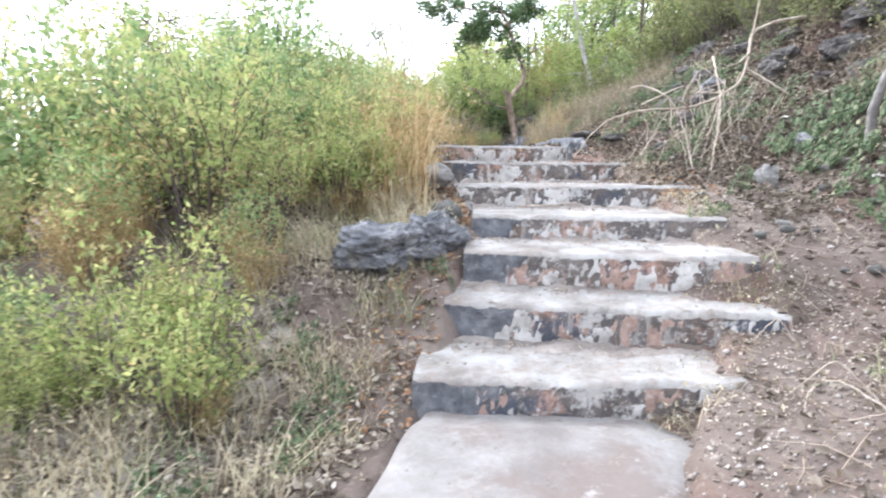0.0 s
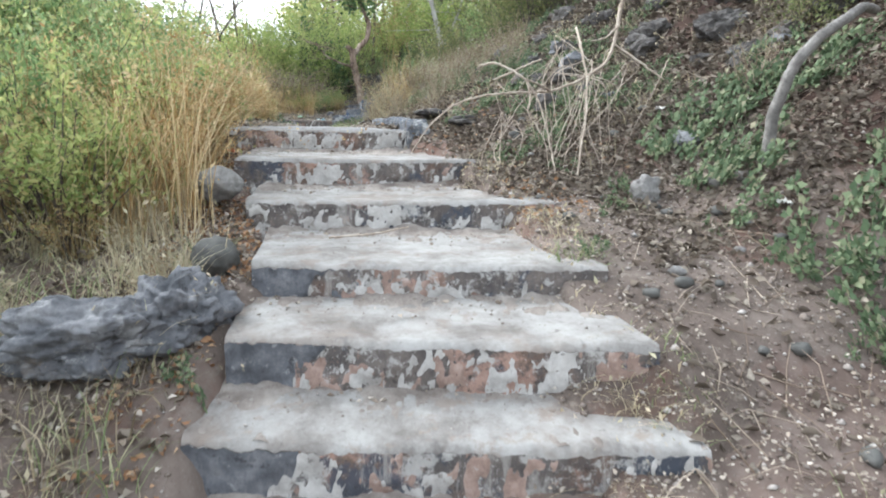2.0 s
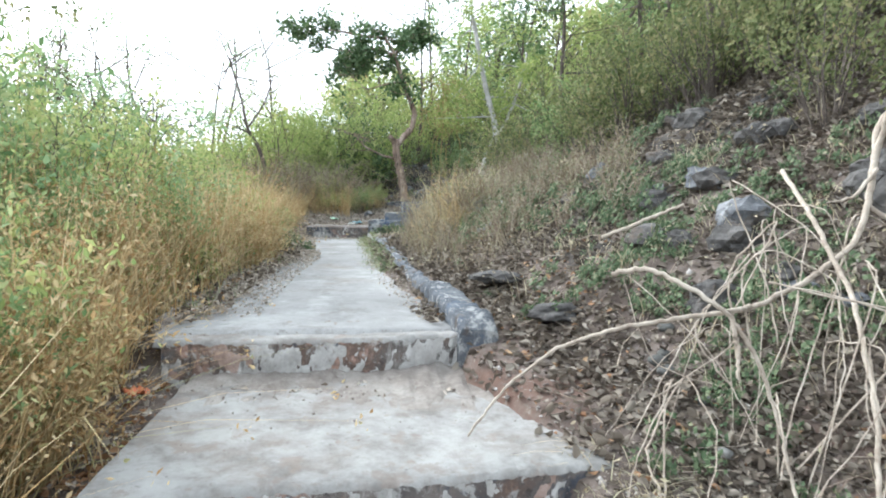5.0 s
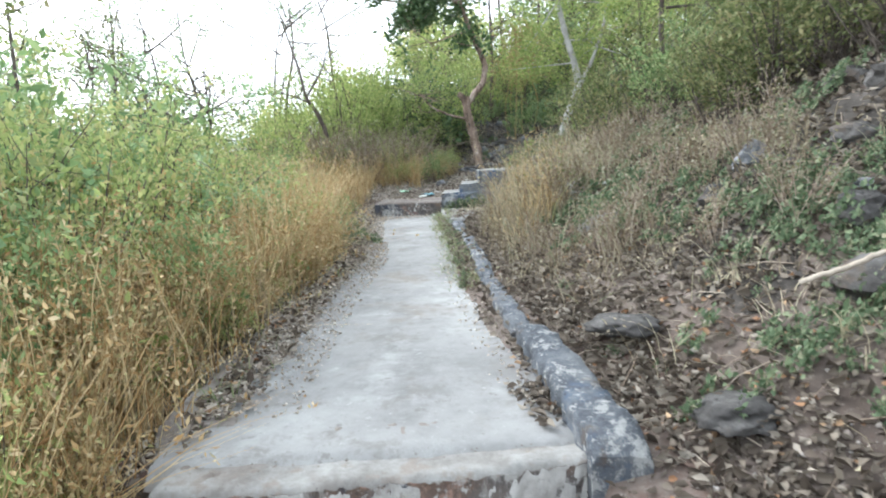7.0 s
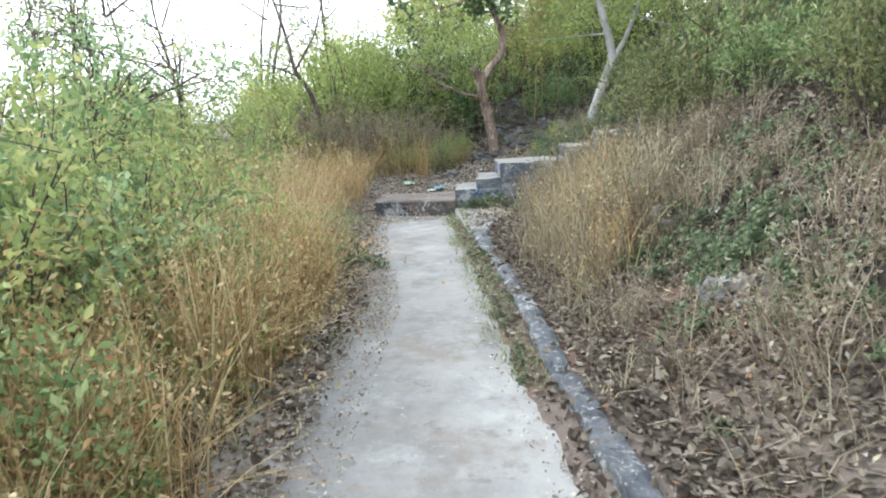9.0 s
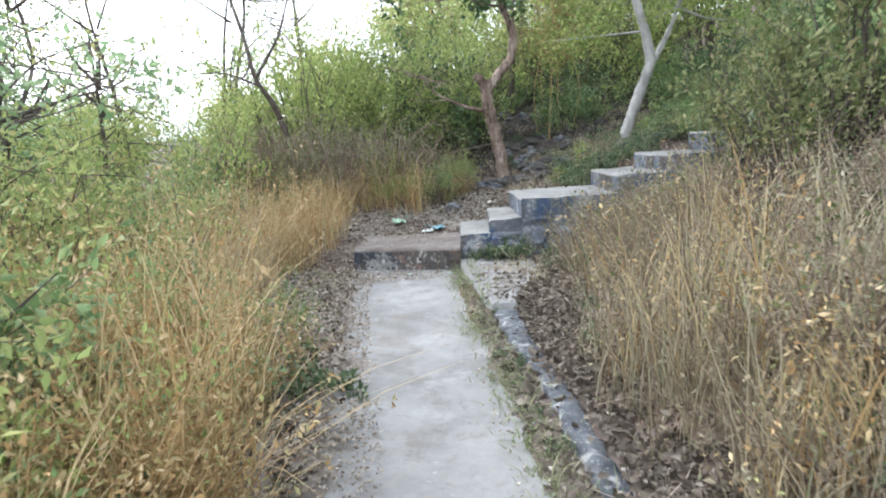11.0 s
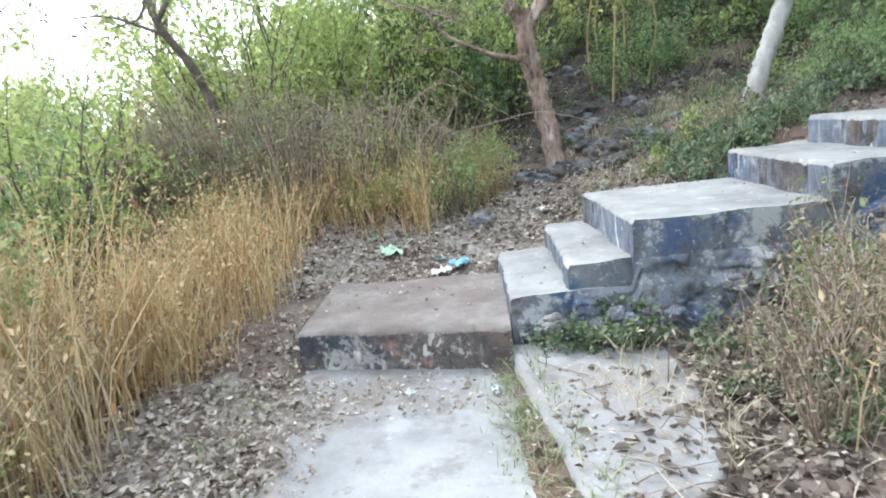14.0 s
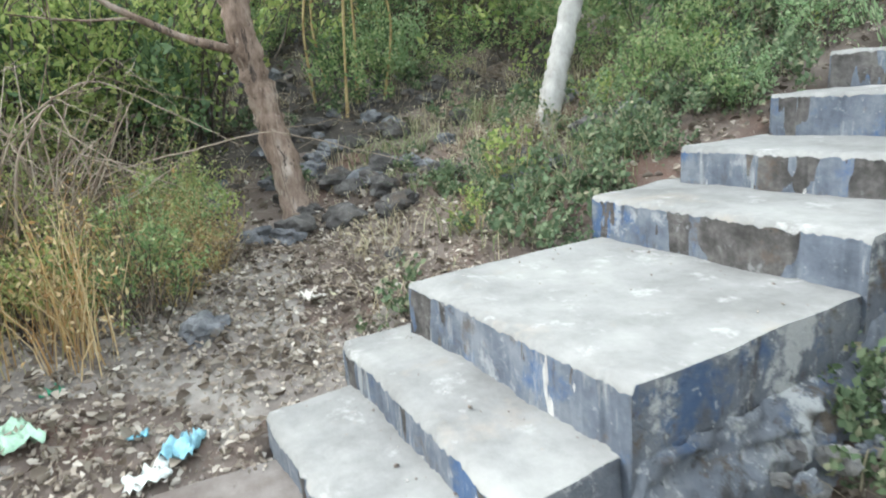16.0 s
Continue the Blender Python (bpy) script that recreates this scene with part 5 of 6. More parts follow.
for k, (x, y, t, n) in enumerate([(4.6, 13.0, 2.8, 900), (5.6, 10.5, 2.8, 1000), (6.4, 15.2, 3.2, 1200), (6.0, 7.8, 2.6, 1000), (7.8, 12.5, 3.4, 1300)]):
    thin_tree("small tree with dull foliage on the hillside", x, y, t, 90 + k, ("olive", "green", "olive")[k % 3], n, 0.2, size=0.07, spread=1.0)


for k, (x, y, t, n) in enumerate([(4.1, 9.6, 3.0, 2600), (4.9, 11.8, 3.4, 3000), (4.4, 14.4, 3.4, 2600), (5.4, 8.2, 3.0, 2600), (5.6, 6.2, 2.8, 2400), (5.2, 4.2, 2.6, 2200)]):
    thin_tree("dense small tree overhanging the bank", x, y, t, 150 + k, ("green", "olive", "dark")[k % 3], n, -0.3, size=0.075, spread=1.1)


def far_crown(label, x, y, tall, wide, leaf, seed):
    """A far tree: trunk, limbs and a ragged crown of leaf clumps."""
    r = np.random.default_rng(seed)
    z = float(height(x, y)) - 0.1
    wood = [tube(smooth_line([(0, 0, 0), (0.1, 0, tall * 0.4), (0, 0.1, tall * 0.8)], 8), np.linspace(0.16, 0.05, 8), 7)]
    clumps = []
    for _ in range(34):
        d = r.normal(0, 1, 3)
        d /= np.linalg.norm(d)
        c = np.array([d[0] * wide, d[1] * wide, tall * 0.62 + d[2] * tall * 0.36]) * [*([r.uniform(0.45, 1)] * 2), 1]
        wood.append(tube(smooth_line([(0, 0, tall * 0.45), (c[0] * 0.5, c[1] * 0.5, c[2] * 0.8), c], 6), np.linspace(0.05, 0.012, 6), 4))
        clumps.append(c + r.normal(0, 0.16 * wide, (130, 3)))
    pos = np.concatenate(clumps)
    ob = new("tree")
    ob.location = (x, y, z)
    part("trunk", wood, DARK_BARK, ob)
    part("crown", [leaves(pos, r.normal(0, 1, (len(pos), 3)), 0.2, 0.55, r, 0.25, True)], LEAF[leaf], ob)
    return tagged(ob, label, "tree")


for k, (x, y) in enumerate([(3.05, 20.7), (3.25, 20.9), (3.15, 21.2), (3.45, 20.8), (2.95, 21.1)]):
    thin_tree("slender upright sapling with bright leaves", x, y, 2.6, 110 + k, "bright", 420, 0.1, STEM, 0.011, 0.08, 0.4)
far_a = far_crown("far rounded tree with dull green crown", -1.5, 31, 3.4, 2.0, "yellow", 1)
far_b = far_crown("far tree with hazy yellow green crown", 2.0, 33, 3.6, 2.3, "yellow", 2)
far_c = far_crown("far green tree behind the wood", 6.5, 30, 4.2, 2.4, "green", 3)
for k, (x, y, s) in enumerate([(-5, 33, 0.8), (-8.5, 31, 0.65), (-12, 34, 0.7), (-16, 30, 0.6), (9.5, 30, 1.1), (12, 27, 1.1), (13, 32, 1.2), (-11, 26, 0.5), (16, 25, 1.1), (12.5, 20, 0.9), (11.5, 15.5, 0.7), (11, 10.5, 0.6), (-12, 12, 0.4), (-12, 7, 0.4), (10, 5, 0.6), (18, 33, 1.3)]):
    proto = (far_a, far_b, far_c)[k % 3]
    ob = copy_thing(proto, Matrix.Identity(4))
    ob.matrix_basis = pose(x, y, float(height(x, y)) - 0.1, 0, 0, 57 * k) @ Matrix.Diagonal((s, s, s, 1))


# ---- dead branches beside the steps ----
def branch(label, limbs, mat, foot):
    chunks = []
    for pts, r0, r1 in limbs:
        line = smooth_line(pts, 8 * len(pts), 0.0022)
        chunks.append(tube(line, np.linspace(r0, r1, len(line)), 7))
    ob = part("dead_branch", chunks, mat, smooth=True)
    return tagged(ob, label, "branch")


branch("thick grey curved root growing out of the bank",
       [([(3.12, 4.85, 1.30), (3.10, 4.82, 1.50), (3.07, 4.76, 1.75), (3.12, 4.70, 2.00), (3.24, 4.66, 2.15), (3.38, 4.66, 2.24), (3.6, 4.78, 2.34), (3.9, 5.0, 2.38)], 0.036, 0.026)], GREY_ROOT, None)
branch("fallen bleached branch with drooping side shoots",
       [([(3.75, 7.0, 2.95), (3.35, 6.75, 2.85), (3.02, 6.58, 2.70), (2.98, 6.55, 2.42), (2.90, 6.52, 2.20), (2.66, 6.48, 2.05), (2.38, 6.42, 1.95), (2.05, 6.35, 1.93), (1.80, 6.33, 1.90), (1.58, 6.36, 1.82), (1.42, 6.43, 1.66), (1.31, 6.5, 1.47)], 0.018, 0.004),
        ([(3.0, 6.56, 2.55), (3.02, 6.45, 2.95), (2.95, 6.4, 3.4)], 0.013, 0.005),
        ([(2.97, 6.55, 2.35), (3.12, 6.4, 2.2), (3.3, 6.3, 2.05), (3.5, 6.3, 1.98)], 0.012, 0.004),
        ([(3.0, 6.55, 2.5), (2.86, 6.5, 2.38), (2.74, 6.5, 2.36)], 0.01, 0.003),
        ([(1.76, 6.27, 2.10), (1.86, 6.2, 2.13), (1.96, 6.1, 2.07), (2.06, 6.03, 1.99), (2.14, 6.0, 1.85), (2.2, 5.97, 1.65), (2.24, 5.95, 1.46), (2.2, 5.75, 1.28)], 0.010, 0.005),
        ([(2.06, 6.03, 1.99), (2.08, 6.02, 1.90), (2.07, 6.0, 1.80)], 0.009, 0.005),
        ([(2.38, 6.42, 1.96), (2.25, 6.25, 1.98), (2.06, 6.05, 2.0)], 0.010, 0.008)], DEAD_WOOD, None)
branch("pale leaning dead stick among twigs", [([(2.72, 6.75, 2.50), (2.62, 6.4, 2.28), (2.55, 6.1, 2.02), (2.46, 5.9, 1.75), (2.36, 5.75, 1.48), (2.33, 5.72, 1.25)], 0.010, 0.007)], DEAD_WOOD, None)
branch("pale dead stick slanting across the bank", [([(3.55, 9.3, 3.0), (3.2, 9.0, 2.65), (2.9, 8.8, 2.3), (2.8, 8.75, 2.1)], 0.012, 0.008)], DEAD_WOOD, None)
branch("bleached fallen stick lying on dry leaves", [([(2.35, 7.85, 2.16), (2.55, 7.75, 2.26), (2.78, 7.7, 2.36)], 0.012, 0.010)], DEAD_WOOD, None)
branch("short stick lying on a step", [([(0.62, 4.98, 1.045), (0.85, 5.06, 1.05), (1.08, 5.2, 1.07)], 0.007, 0.004)], DEAD_WOOD, None)
r_br = np.random.default_rng(44)
for k in range(20):
    x, y = r_br.uniform(1.75, 2.9), r_br.uniform(5.8, 6.7)
    z = float(height(x, y))
    top = np.array([x + r_br.normal(0.1, 0.26), y + r_br.normal(0.1, 0.18), z + r_br.uniform(0.3, 0.85)])
    low = np.array([x, y, z - 0.03])
    end = low + np.array([r_br.normal(-0.1, 0.15), -r_br.uniform(0.1, 0.4), 0])
    end[2] = float(height(end[0], end[1])) + 0.01
    branch("thin dry shoot drooping over the bank", [([low, (low + top) / 2 + r_br.normal(0, 0.11, 3), top, (top + end) / 2 + r_br.normal(0, 0.1, 3) + [0, -0.08, 0.12], end], r_br.uniform(0.003, 0.0055), 0.0015)], DEAD_WOOD, None)["group"] = "dry shoots beside the steps"
for k in range(16):
    x, y = r_br.uniform(1.75, 2.35), r_br.uniform(2.0, 3.2)
    z = float(height(x, y))
    d = r_br.normal(0, 0.22, 3)
    branch("dry curled stalk lying on the dirt", [([(x, y, z), (x + d[0] * 0.5, y + d[1] * 0.5, z + 0.08 + abs(d[2]) * 0.3), (x + d[0], y + d[1], float(height(x + d[0], y + d[1])) + 0.02)], 0.005, 0.002)], DEAD_WOOD, None)["group"] = "dry stalks on the dirt"
for k in range(30):
    x, y, a = r_br.uniform(-1.7, 0.9), r_br.uniform(18.75, 19.6), r_br.normal(0, 0.6)
    z, h = float(height(x, y)), r_br.uniform(0.6, 1.15)
    tip = (x + 1.0 * a + r_br.uniform(-0.2, 0.6), y - r_br.uniform(0.1, 0.5), z + h * r_br.uniform(0.55, 0.95))
    knee = np.array((x + 0.8 * a, y - 0.1, z + h))
    shoots = [([knee, knee + r_br.normal(0, 0.18, 3) + [0.1, -0.05, -0.05], knee + r_br.normal(0, 0.25, 3) + [0.2, -0.1, -0.2]], 0.003, 0.001) for _ in range(3)]
    branch("arching bare twig over the dead brush", [([(x, y, z + 0.05), (x + 0.3 * a, y - 0.05, z + h * 0.75), knee, tip], r_br.uniform(0.005, 0.010), 0.002)] + shoots, TWIG, None)["group"] = "arching twigs over the brush"


# ---- grass, leaves, twigs and pebbles ----
def on_slab(x, y):
    return (y > 14.4) & (y < 16.3) & (x > 1.2) & (x < np.interp(y, [14.35, 14.8, 15.1, 15.6, 16.36], [1.4, 1.5, 1.7, 1.85, 1.95]))


def on_ground(x, y, lift=0.0):
    paved = (y > 7.8) & (y < 16.3) & (x > left_edge(y) - 0.1) & (x < right_edge(y) + 0.1)
    top = np.where(paved, np.interp(y, [7.5, 9, 12, 16.8], [1.655, 1.705, 1.74, 1.77]), -9) + 0.015 * ((x < left_edge(y) + 0.15) & paved)
    top = np.where(on_slab(x, y), 1.857, top)
    for layer in LAYERS:
        top = np.maximum(top, layer(x, y))
    return np.column_stack([x, y, np.maximum(height(x, y), top) + lift])


def scatter(n, x0, x1, y0, y1, r):
    return r.uniform(x0, x1, n), r.uniform(y0, y1, n)


def tufts(name, label, regions, mat, seed, width=0.006, seeds=0.0, dry=0.0):
    """Clumped grass over the regions (x from an edge or absolute, height, clumps, blades a clump, lean)."""
    r = np.random.default_rng(seed)
    chunks = []
    for side, x0, x1, y0, y1, h, clumps, per, lean in regions:
        cy = r.uniform(y0, y1, clumps)
        cx = r.uniform(x0, x1, clumps)
        cx = left_edge(cy) - cx if side == "left" else right_edge(cy) + cx if side == "right" else cx
        hh = h * r.uniform(0.35, 1.2, clumps)
        x, y = np.repeat(cx, per) + r.normal(0, 0.07, clumps * per), np.repeat(cy, per) + r.normal(0, 0.07, clumps * per)
        hgt = np.repeat(hh, per) * r.uniform(0.45, 1.1, clumps * per)
        v, f, tip = blades(on_ground(x, y, -0.02), hgt, lean, width, r)
        chunks.append((v, f))
        if seeds:
            pick = r.random(len(tip)) < seeds
            t = tip[pick]
            p = np.repeat(t, 5, 0) + r.normal(0, 0.025, (len(t) * 5, 3)) - [0, 0, 0.02]
            chunks.append(leaves(p, r.normal(0, 1, p.shape) + [0, 0, 0.6], 0.03, 0.4, r, 0.25, True))
        if dry:
            k = int(len(x) * dry)
            j = r.integers(0, len(x), k)
            p = on_ground(x[j], y[j]) + np.column_stack([r.normal(0, 0.08, (k, 2)), hgt[j] * r.uniform(0.15, 0.95, k)])
            chunks.append(leaves(p, r.normal(0, 1, (k, 3)) + [0, 0, -0.3], 0.036, 0.38, r, 0.4, True))
    return tagged(part(name, chunks, mat), label, "grass", kind="stuff")


tufts("dry_grass", "tall golden dry grass lining path and steps",
      [("left", 0.3, 0.85, 5.3, 8.2, 1.0, 75, 30, 0.4), ("left", 0.25, 0.8, 8.0, 13.0, 1.0, 110, 26, 0.35), ("left", 0.2, 0.7, 6.0, 13.0, 0.75, 70, 18, 1.1), ("left", 0.45, 1.6, 12.0, 13.9, 1.3, 60, 22, 0.5), ("left", 0.7, 2.2, 13.6, 16.8, 1.35, 75, 22, 0.5), ("left", 0.65, 1.2, 12.6, 15.0, 0.75, 50, 24, 0.5), ("left", 0.35, 1.3, 16.4, 18.2, 0.8, 60, 30, 0.45),
       ("abs", -1.4, 1.0, 18.3, 19.1, 0.7, 60, 22, 0.4), ("right", 0.55, 1.1, 11.3, 13.0, 0.95, 24, 18, 0.45), ("right", 0.9, 1.7, 13.2, 15.2, 0.7, 14, 18, 0.5), ("left", 0.9, 2.2, 14.0, 17.0, 1.15, 80, 26, 0.4)],
      STRAW, 1, 0.0065, 0.3, 1.0)
tufts("faded_grass", "dull greyish dry grass on the bank",
      [("right", 0.45, 1.3, 11.2, 13.2, 0.6, 30, 22, 0.7), ("right", 0.8, 1.8, 12.6, 15.8, 0.6, 75, 20, 0.7), ("right", 0.5, 1.1, 11.2, 13.4, 0.95, 18, 18, 0.4), ("right", 0.4, 1.9, 8.8, 12.8, 0.38, 110, 16, 0.9), ("abs", 1.8, 4.5, 15.4, 16.2, 0.25, 12, 14, 0.9), ("left", 0.2, 0.8, 8.0, 13.0, 0.5, 45, 20, 0.8), ("abs", 1.85, 2.45, 2.0, 3.1, 0.2, 7, 14, 1.5), ("abs", 1.0, 2.6, 0.9, 3.0, 0.07, 60, 7, 1.5), ("left", 0.15, 2.4, 0.8, 4.4, 0.3, 90, 22, 1.0)],
      DULL_STRAW, 6, 0.006, 0.05, 0.35)
tufts("pale_grass", "thin pale straw over bank and slope",
      [("left", 0.25, 2.6, 0.8, 4.6, 0.36, 120, 34, 0.9), ("left", 0.34, 1.2, 4.4, 7.0, 0.4, 55, 40, 0.8), ("right", 0.35, 2.0, 8.0, 16.0, 0.25, 70, 22, 1.0), ("right", 0.8, 2.6, 5.5, 8.5, 0.25, 50, 18, 1.0),
       ("left", 0.8, 2.6, 7.5, 17.0, 1.15, 130, 34, 0.5), ("left", 0.6, 1.8, 12.6, 17.0, 1.2, 60, 16, 0.6), ("right", 0.6, 1.4, 11.2, 13.2, 0.85, 20, 18, 0.5), ("abs", 1.6, 5.5, 17.8, 22.5, 0.28, 90, 25, 0.8), ("abs", 0.85, 1.1, 2.85, 2.98, 0.14, 3, 40, 1.3), ("abs", 1.62, 1.8, 3.5, 3.6, 0.15, 3, 40, 1.3), ("right", -0.1, 0.2, 2.8, 6.6, 0.13, 40, 22, 1.4)],
      PALE_STRAW, 2, 0.005, 0.05, 0.15)
tufts("green_grass", "sparse grey green grass tufts on the dirt",
      [("abs", 1.95, 2.35, 2.6, 3.05, 0.24, 4, 34, 1.3), ("abs", 2.2, 2.5, 2.0, 2.4, 0.24, 3, 30, 1.3), ("left", 0.2, 2.4, 1.0, 5.0, 0.3, 60, 30, 0.8), ("left", 0.3, 1.5, 7.8, 12.6, 0.55, 45, 30, 0.7), ("abs", 1.7, 1.95, 3.5, 4.6, 0.14, 9, 25, 1.0), ("right", -0.04, 0.08, 10.0, 16.3, 0.12, 230, 14, 1.1), ("left", 0.0, 0.3, 8.0, 16.3, 0.16, 60, 14, 1.0), ("abs", 2.6, 5, 17.8, 20, 0.3, 50, 30, 0.8)],
      GREEN_GRASS, 3, 0.006)


def flat_leaves(name, label, mat, regions, seed, size, category="leaves"):
    r = np.random.default_rng(seed)
    chunks = []
    for side, x0, x1, y0, y1, n in regions:
        y = r.uniform(y0, y1, n)
        x = r.uniform(x0, x1, n)
        x = left_edge(y) - x if side == "left" else right_edge(y) + x if side == "right" else x
        dense = fbm(x, y, 1.8, 3, seed) > r.uniform(-1.1, 0.4, n)
        dense &= ~on_slab(x, y) | (r.random(n) < 0.12)
        x, y = x[dense], y[dense]
        p = on_ground(x, y, 0.008) + np.column_stack([np.zeros((len(x), 2)), np.abs(r.normal(0, 0.012, len(x)))])
        a = np.column_stack([r.normal(0, 1, (len(x), 2)), r.normal(0, 0.35, len(x))])
        h = len(p) // 2
        chunks += [leaves(p[:h], a[:h], size, 0.6, r, 0.35), leaves(p[h:], a[h:], size * 0.9, 0.55, r, 0.4, True)]
    return tagged(part(name, chunks, mat), label, category, kind="stuff")


flat_leaves("leaf_litter", "dry brown leaves covering the bank and verges", LITTER,
            [("right", 0.3, 3.0, 5.8, 16.2, 46000), ("right", -0.1, 0.7, 5.4, 8.2, 3800), ("abs", 3.0, 5.0, 2.4, 6.5, 5000), ("left", 0.0, 2.6, 0.8, 4.6, 2500), ("right", 1.8, 4.2, 5.8, 12.0, 12000), ("right", 0.28, 0.6, 7.8, 15.5, 4000), ("right", 1.2, 2.3, 2.5, 5.8, 2400), ("right", 0.1, 1.6, 1.0, 5.8, 1800), ("right", 0.5, 2.4, 4.3, 6.8, 8000), ("left", 0.0, 0.9, 7.7, 13.2, 3200), ("left", 0.05, 0.8, 13.0, 17.0, 900), ("left", -0.14, 0.12, 8.2, 16.4, 1100), ("left", 0.05, 2.2, 0.8, 7.0, 6500), ("abs", -0.6, 2.4, 17.3, 19.2, 1600), ("abs", 1.0, 5.5, 17.7, 24.0, 6500), ("abs", 2.4, 7.5, 17.5, 19.5, 3500), ("right", 0.0, 0.25, 8.0, 15.5, 1300)], 11, 0.052)
flat_leaves("pale_leaves", "pale bleached leaves and scraps on the dirt", PALE_LITTER,
            [("abs", -0.6, 1.2, 17.35, 18.6, 1300), ("abs", 1.2, 2.6, 17.5, 19.2, 350), ("abs", -0.8, 0.05, 14.5, 17.2, 1500), ("left", -0.12, 0.4, 8.0, 16.4, 2200), ("right", 0.3, 2.6, 6.5, 15.8, 900), ("abs", 1.0, 4.5, 18.3, 22.5, 900), ("left", 0.05, 2.4, 0.6, 4.5, 6500), ("left", 0.0, 0.5, 4.4, 7.6, 900), ("left", 0.0, 0.35, 7.8, 12.6, 1500), ("left", -0.05, 0.9, 12.4, 17.2, 4200), ("abs", -0.8, 2.4, 17.3, 19.3, 5500), ("abs", 2.4, 7.0, 17.5, 19.5, 1500), ("abs", 1.3, 2.6, 15.3, 16.2, 500), ("abs", -0.2, 1.1, 15.9, 16.4, 160)], 17, 0.04)
flat_leaves("leaf_crumbs", "pale crumbled leaf bits and straw on the dirt", PALE_LITTER,
            [("abs", -0.6, 2.6, 17.35, 19.2, 6500), ("abs", 1.0, 2.9, 0.8, 3.6, 3000), ("right", -0.3, 1.2, 2.6, 6.5, 3600), ("left", -0.28, 0.3, 11.0, 16.4, 6000), ("left", -0.12, 0.1, 8.0, 11.0, 900), ("abs", 0.1, 1.1, 15.8, 16.35, 420), ("abs", 1.2, 2.2, 14.4, 16.3, 1500), ("left", -0.35, 0.2, 8.0, 13.0, 3500), ("left", -0.05, 0.5, 4.4, 7.6, 1200), ("right", 0.0, 1.5, 8.0, 15.8, 1500), ("right", -0.14, 0.05, 8.0, 15.8, 900)], 18, 0.021)
flat_leaves("orange_leaves", "orange brown dry leaves beside the steps", ORANGE_LITTER,
            [("left", -0.05, 0.55, 4.6, 7.4, 2000), ("right", 0.0, 1.0, 5.6, 8.6, 420), ("left", 0.0, 0.5, 8.0, 11.5, 900), ("right", -0.1, 0.4, 5.0, 5.8, 220), ("right", 0.2, 1.2, 7.5, 10, 260), ("left", 0.0, 0.4, 2.8, 4.2, 320)], 12, 0.036)


def twig_litter(regions, size, seed):
    r = np.random.default_rng(seed)
    chunks = []
    for side, x0, x1, y0, y1, n in regions:
        y = r.uniform(y0, y1, n)
        x = r.uniform(x0, x1, n)
        x = left_edge(y) - x if side == "left" else right_edge(y) + x if side == "right" else x
        p = on_ground(x, y, 0.012)
        a = r.uniform(0, 2 * np.pi, n)
        L = size * r.uniform(0.4, 1.5, n)
        d = np.column_stack([np.cos(a), np.sin(a)]) * L[:, None]
        q = on_ground(x + d[:, 0], y + d[:, 1], 0.012) + np.column_stack([np.zeros((n, 2)), np.abs(r.normal(0, 0.07, n)) * L])
        for k in range(n):
            mid = (p[k] + q[k]) / 2 + r.normal(0, 0.08, 3) * L[k]
            mid[2] = max(mid[2], float(min(p[k][2], q[k][2])))
            chunks.append(tube(np.array([p[k], mid, q[k]]), np.array([1.0, 0.8, 0.4]) * r.uniform(0.0015, 0.004), 3))
    return chunks


tagged(part("twig_litter", twig_litter([("right", 0.2, 2.6, 5.8, 16.0, 1300), ("right", 0.3, 2.2, 1.5, 5.5, 380), ("left", 0.05, 1.3, 1.2, 6.5, 420), ("abs", 1.2, 4.5, 18, 23, 500)], 0.24, 14), TWIG),
       "thin dry twigs scattered over the slope", "twigs", kind="stuff")


def pebbles(regions, seed):
    r = np.random.default_rng(seed)
    base = np.array([(1, 0, 0), (0, 1, 0), (-1, 0, 0), (0, -1, 0), (0, 0, 0.8), (0, 0, -0.6)], float)
    tri = np.array([(0, 1, 4), (1, 2, 4), (2, 3, 4), (3, 0, 4), (1, 0, 5), (2, 1, 5), (3, 2, 5), (0, 3, 5)])
    vs, fs, at = [], [], 0
    for side, x0, x1, y0, y1, n in regions:
        y = r.uniform(y0, y1, n)
        x = r.uniform(x0, x1, n)
        x = left_edge(y) - x if side == "left" else right_edge(y) + x if side == "right" else x
        s = r.gamma(2.0, 0.003, n) + 0.003
        p = on_ground(x, y, 0.002)
        v = p[:, None] + base[None] * s[:, None, None] * r.uniform(0.6, 1.3, (n, 6, 1))
        vs.append(v.reshape(-1, 3))
        fs.append((np.arange(n)[:, None, None] * 6 + tri[None] + at).reshape(-1, 3))
        at += n * 6
    return [(np.concatenate(vs), np.concatenate(fs))]


def on_treads(n, r, which, back=0.5):
    """Random places on the step tops; back over 1 gathers them towards the rear."""
    k = r.choice(which, n)
    u, v = r.uniform(0.03, 0.97, n)[:, None], (r.random(n) ** back)[:, None] * 0.75 + 0.08
    a, b, c, d, z, zb = (np.array([TREADS[i][q] for i in k]) for q in range(6))
    p = (a + (b - a) * u) * (1 - v) + (c + (d - c) * u) * v
    return np.column_stack([p, z + (zb - z) * v[:, 0] + 0.006])


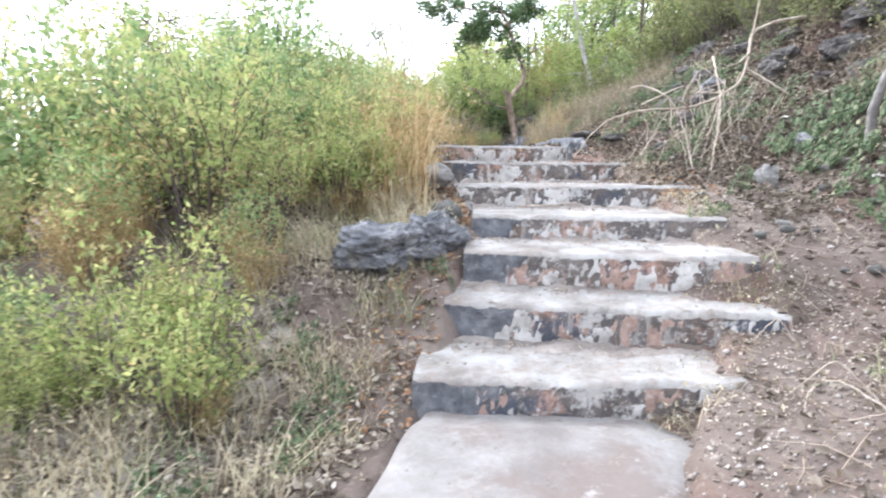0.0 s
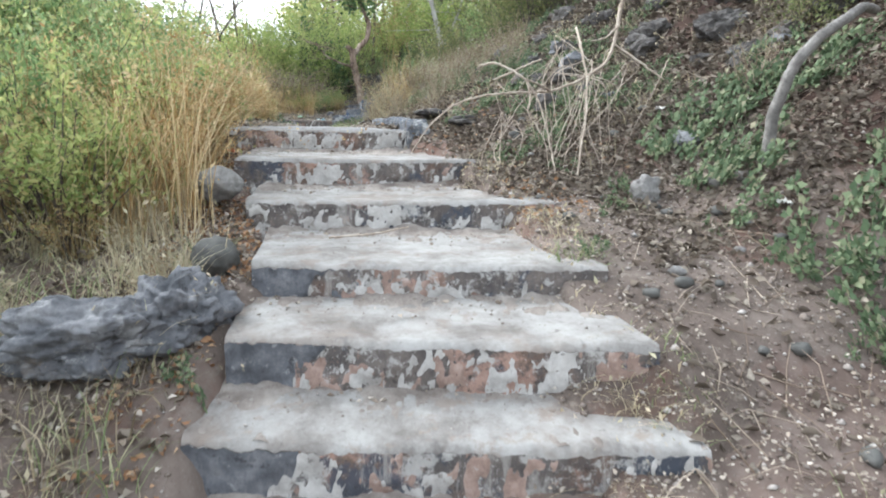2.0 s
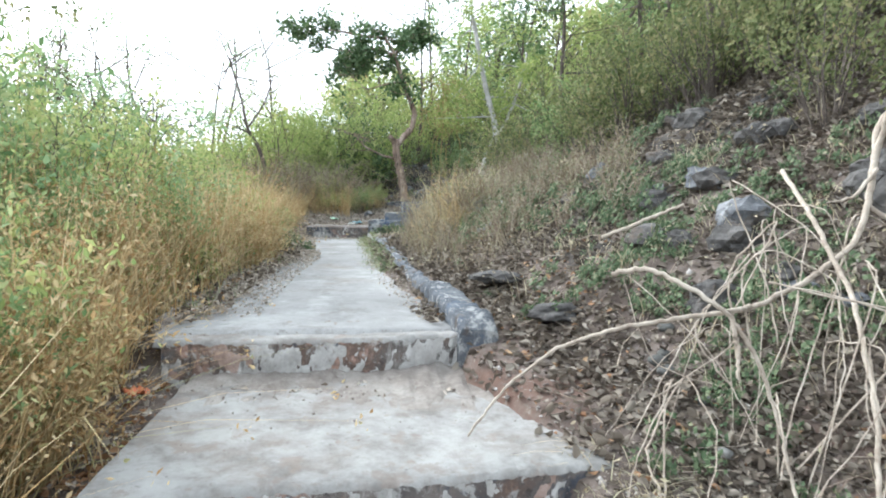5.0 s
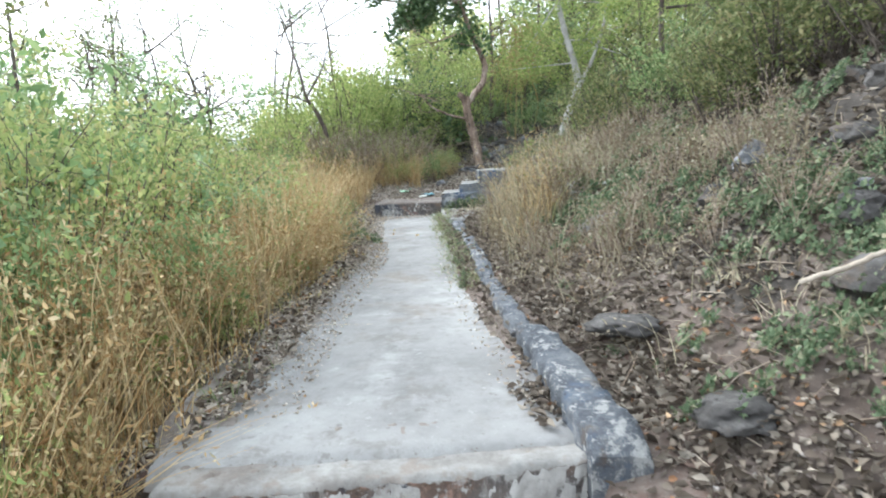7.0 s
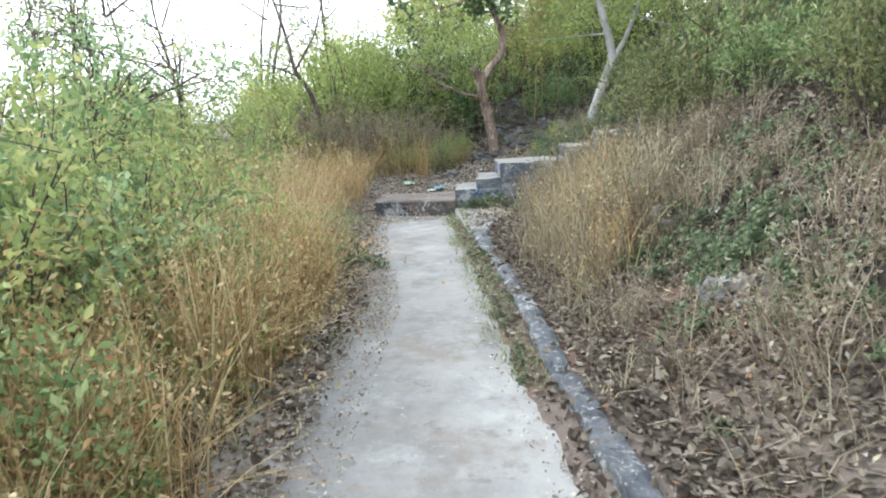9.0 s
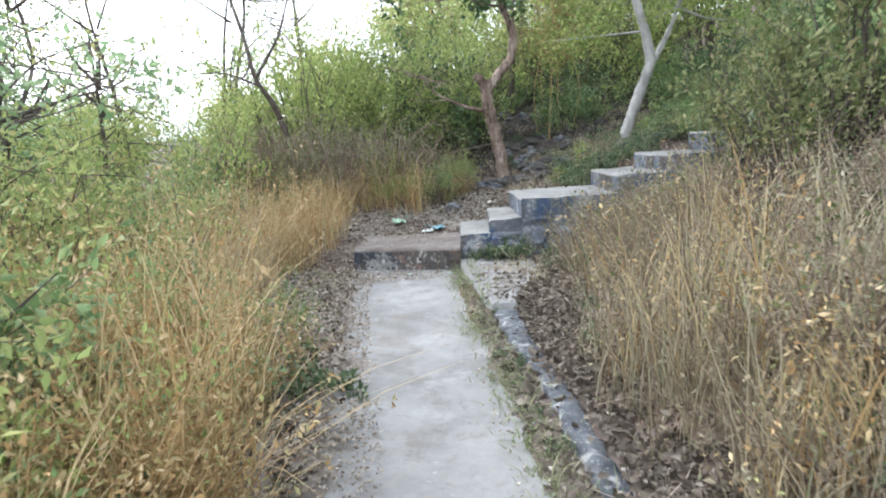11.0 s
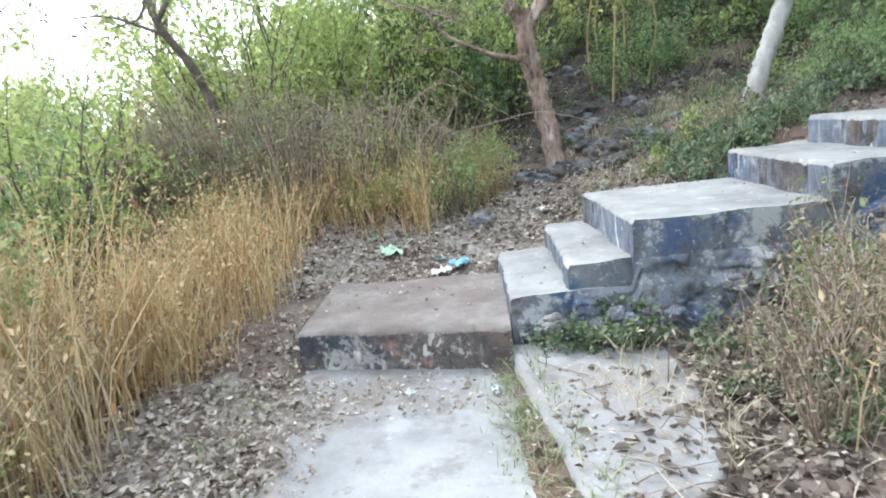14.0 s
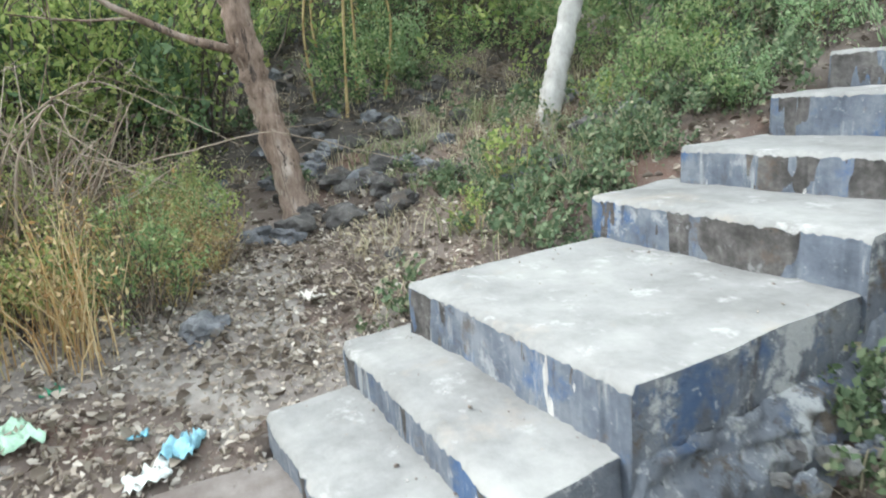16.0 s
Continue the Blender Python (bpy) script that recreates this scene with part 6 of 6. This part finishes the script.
def grit(n, which, seed, back, scale):
    r = np.random.default_rng(seed)
    base = np.array([(1, 0, 0), (0, 1, 0), (-1, 0, 0), (0, -1, 0), (0, 0, 0.8), (0, 0, -0.6)], float)
    tri = np.array([(0, 1, 4), (1, 2, 4), (2, 3, 4), (3, 0, 4), (1, 0, 5), (2, 1, 5), (3, 2, 5), (0, 3, 5)])
    p = on_treads(n, r, which, back)
    sz = r.gamma(2.0, 0.0022 * scale, n) + 0.002
    v = p[:, None] + base[None] * sz[:, None, None] * r.uniform(0.6, 1.3, (n, 6, 1))
    return v.reshape(-1, 3), (np.arange(n)[:, None, None] * 6 + tri[None]).reshape(-1, 3)


PEBBLE = material("pebble", [(0.0, (0.13, 0.105, 0.09)), (0.75, (0.25, 0.215, 0.19)), (1.0, (0.42, 0.40, 0.38))], spread="island", bump=0)
tagged(part("gravel", pebbles([("right", -0.3, 2.0, 1.0, 7.4, 10500), ("left", -0.03, 0.5, 7.6, 16.4, 1600), ("right", 0.0, 0.3, 7.7, 16, 900), ("abs", -0.5, 3.5, 17.3, 21, 900), ("left", 0.0, 1.2, 1.0, 5, 900)], 15), PEBBLE), "small gravel scattered over bare dirt", "gravel", kind="stuff")


# ---- rubbish ----
def wrapper(label, x, y, size, colour, seed, z=None, shine=0.4):
    """A crumpled piece of thin packaging or paper."""
    r = np.random.default_rng(seed)
    n = 9
    gx_, gy_ = np.meshgrid(np.linspace(-1, 1, n), np.linspace(-1, 1, n))
    v = np.stack([gx_.ravel() * size * 0.5, gy_.ravel() * size * 0.35, np.abs(fbm(gx_.ravel() * 2 + seed, gy_.ravel() * 2, 1.3, 3, seed)) * size * 0.55], 1)
    v[:, :2] += r.normal(0, size * 0.025, (len(v), 2))
    m = material("packaging_film", [(0.3, tuple(c * 0.7 for c in colour)), (0.6, colour)], 30, 3, shine, 0.2, 80, spread="object")
    ob = part("litter_wrapper", [(v, sheet(n, n))], m)
    ob.location = (x, y, (float(height(x, y)) if z is None else z) + 0.012)
    ob.rotation_euler = (0, 0, r.uniform(0, 6))
    mod = ob.modifiers.new("thickness", "SOLIDIFY")
    mod.thickness = 0.002
    return tagged(ob, label, "litter")


for k, (label, x, y, s, c) in enumerate([
    ("crumpled pale green plastic wrapper", 0.50, 17.92, 0.19, (0.45, 0.66, 0.50)), ("crumpled light blue plastic wrapper", 0.98, 17.62, 0.17, (0.28, 0.52, 0.62)),
    ("white crumpled paper on the dirt", 0.85, 17.52, 0.14, (0.7, 0.74, 0.71)), ("small blue wrapper among leaves", 0.86, 17.78, 0.07, (0.25, 0.55, 0.68)),
    ("small green bottle cap wrapper", 0.62, 18.2, 0.08, (0.05, 0.30, 0.17)), ("green scrap of plastic film", 0.36, 18.3, 0.09, (0.06, 0.36, 0.16)),
    ("white paper scrap in the grass", 1.05, 18.9, 0.13, (0.74, 0.74, 0.72)), ("scrap of white tissue on stony ground", 1.75, 18.35, 0.14, (0.66, 0.62, 0.57)),
    ("white paper cup flattened in grass", -0.24, 9.37, 0.12, (0.78, 0.77, 0.75)), ("white crumpled paper beside the path", -0.31, 8.55, 0.10, (0.78, 0.77, 0.75)),
    ("orange crumpled snack wrapper", -0.62, 9.75, 0.16, (0.75, 0.26, 0.08)), ("small blue and white wrapper", -0.22, 11.0, 0.08, (0.30, 0.50, 0.65)),
    ("blue scrap of plastic", -0.2, 10.4, 0.07, (0.16, 0.35, 0.55)), ("pale plastic bag caught on the bank", 2.55, 11.22, 0.15, (0.55, 0.56, 0.56)),
    ("white scrap on the bank", 3.02, 11.05, 0.11, (0.70, 0.70, 0.68)), ("red orange wrapper beside the step", -0.12, 7.3, 0.13, (0.62, 0.20, 0.10)),
    ("white flattened paper beside the steps", 3.1, 6.0, 0.10, (0.72, 0.70, 0.67)), ("turquoise scrap beside the upper steps", 3.3, 17.62, 0.09, (0.40, 0.66, 0.66)),
    ("white paper scrap on weeds", 2.95, 4.45, 0.10, (0.74, 0.73, 0.70)), ("pale dry leaf scrap on the path", 0.62, 16.05, 0.05, (0.5, 0.58, 0.52)), ("flat pale stone chip at the kerb", 1.02, 16.0, 0.05, (0.4, 0.49, 0.47)),
]):
    wrapper(label, x, y, s, c, k + 1, z=1.775 if 15.9 < y < 16.1 else None)

tagged(part("grit", [grit(1600, range(0, 7), 51, 0.4, 0.5), grit(160, range(7, 11), 52, 0.5, 0.5)], PEBBLE), "grit and crumbs lying on the steps", "gravel", kind="stuff")
r_tl = np.random.default_rng(53)
p_tl = np.concatenate([on_treads(150, r_tl, range(0, 7), 0.25), on_treads(40, r_tl, (7,), 0.5)])
tagged(part("fallen_leaves", [leaves(p_tl, np.column_stack([r_tl.normal(0, 1, (len(p_tl), 2)), r_tl.normal(0, 0.12, len(p_tl))]), 0.033, 0.55, r_tl, 0.4, True)], PALE_LITTER), "small dry leaves lying on the steps", "leaves", kind="stuff")
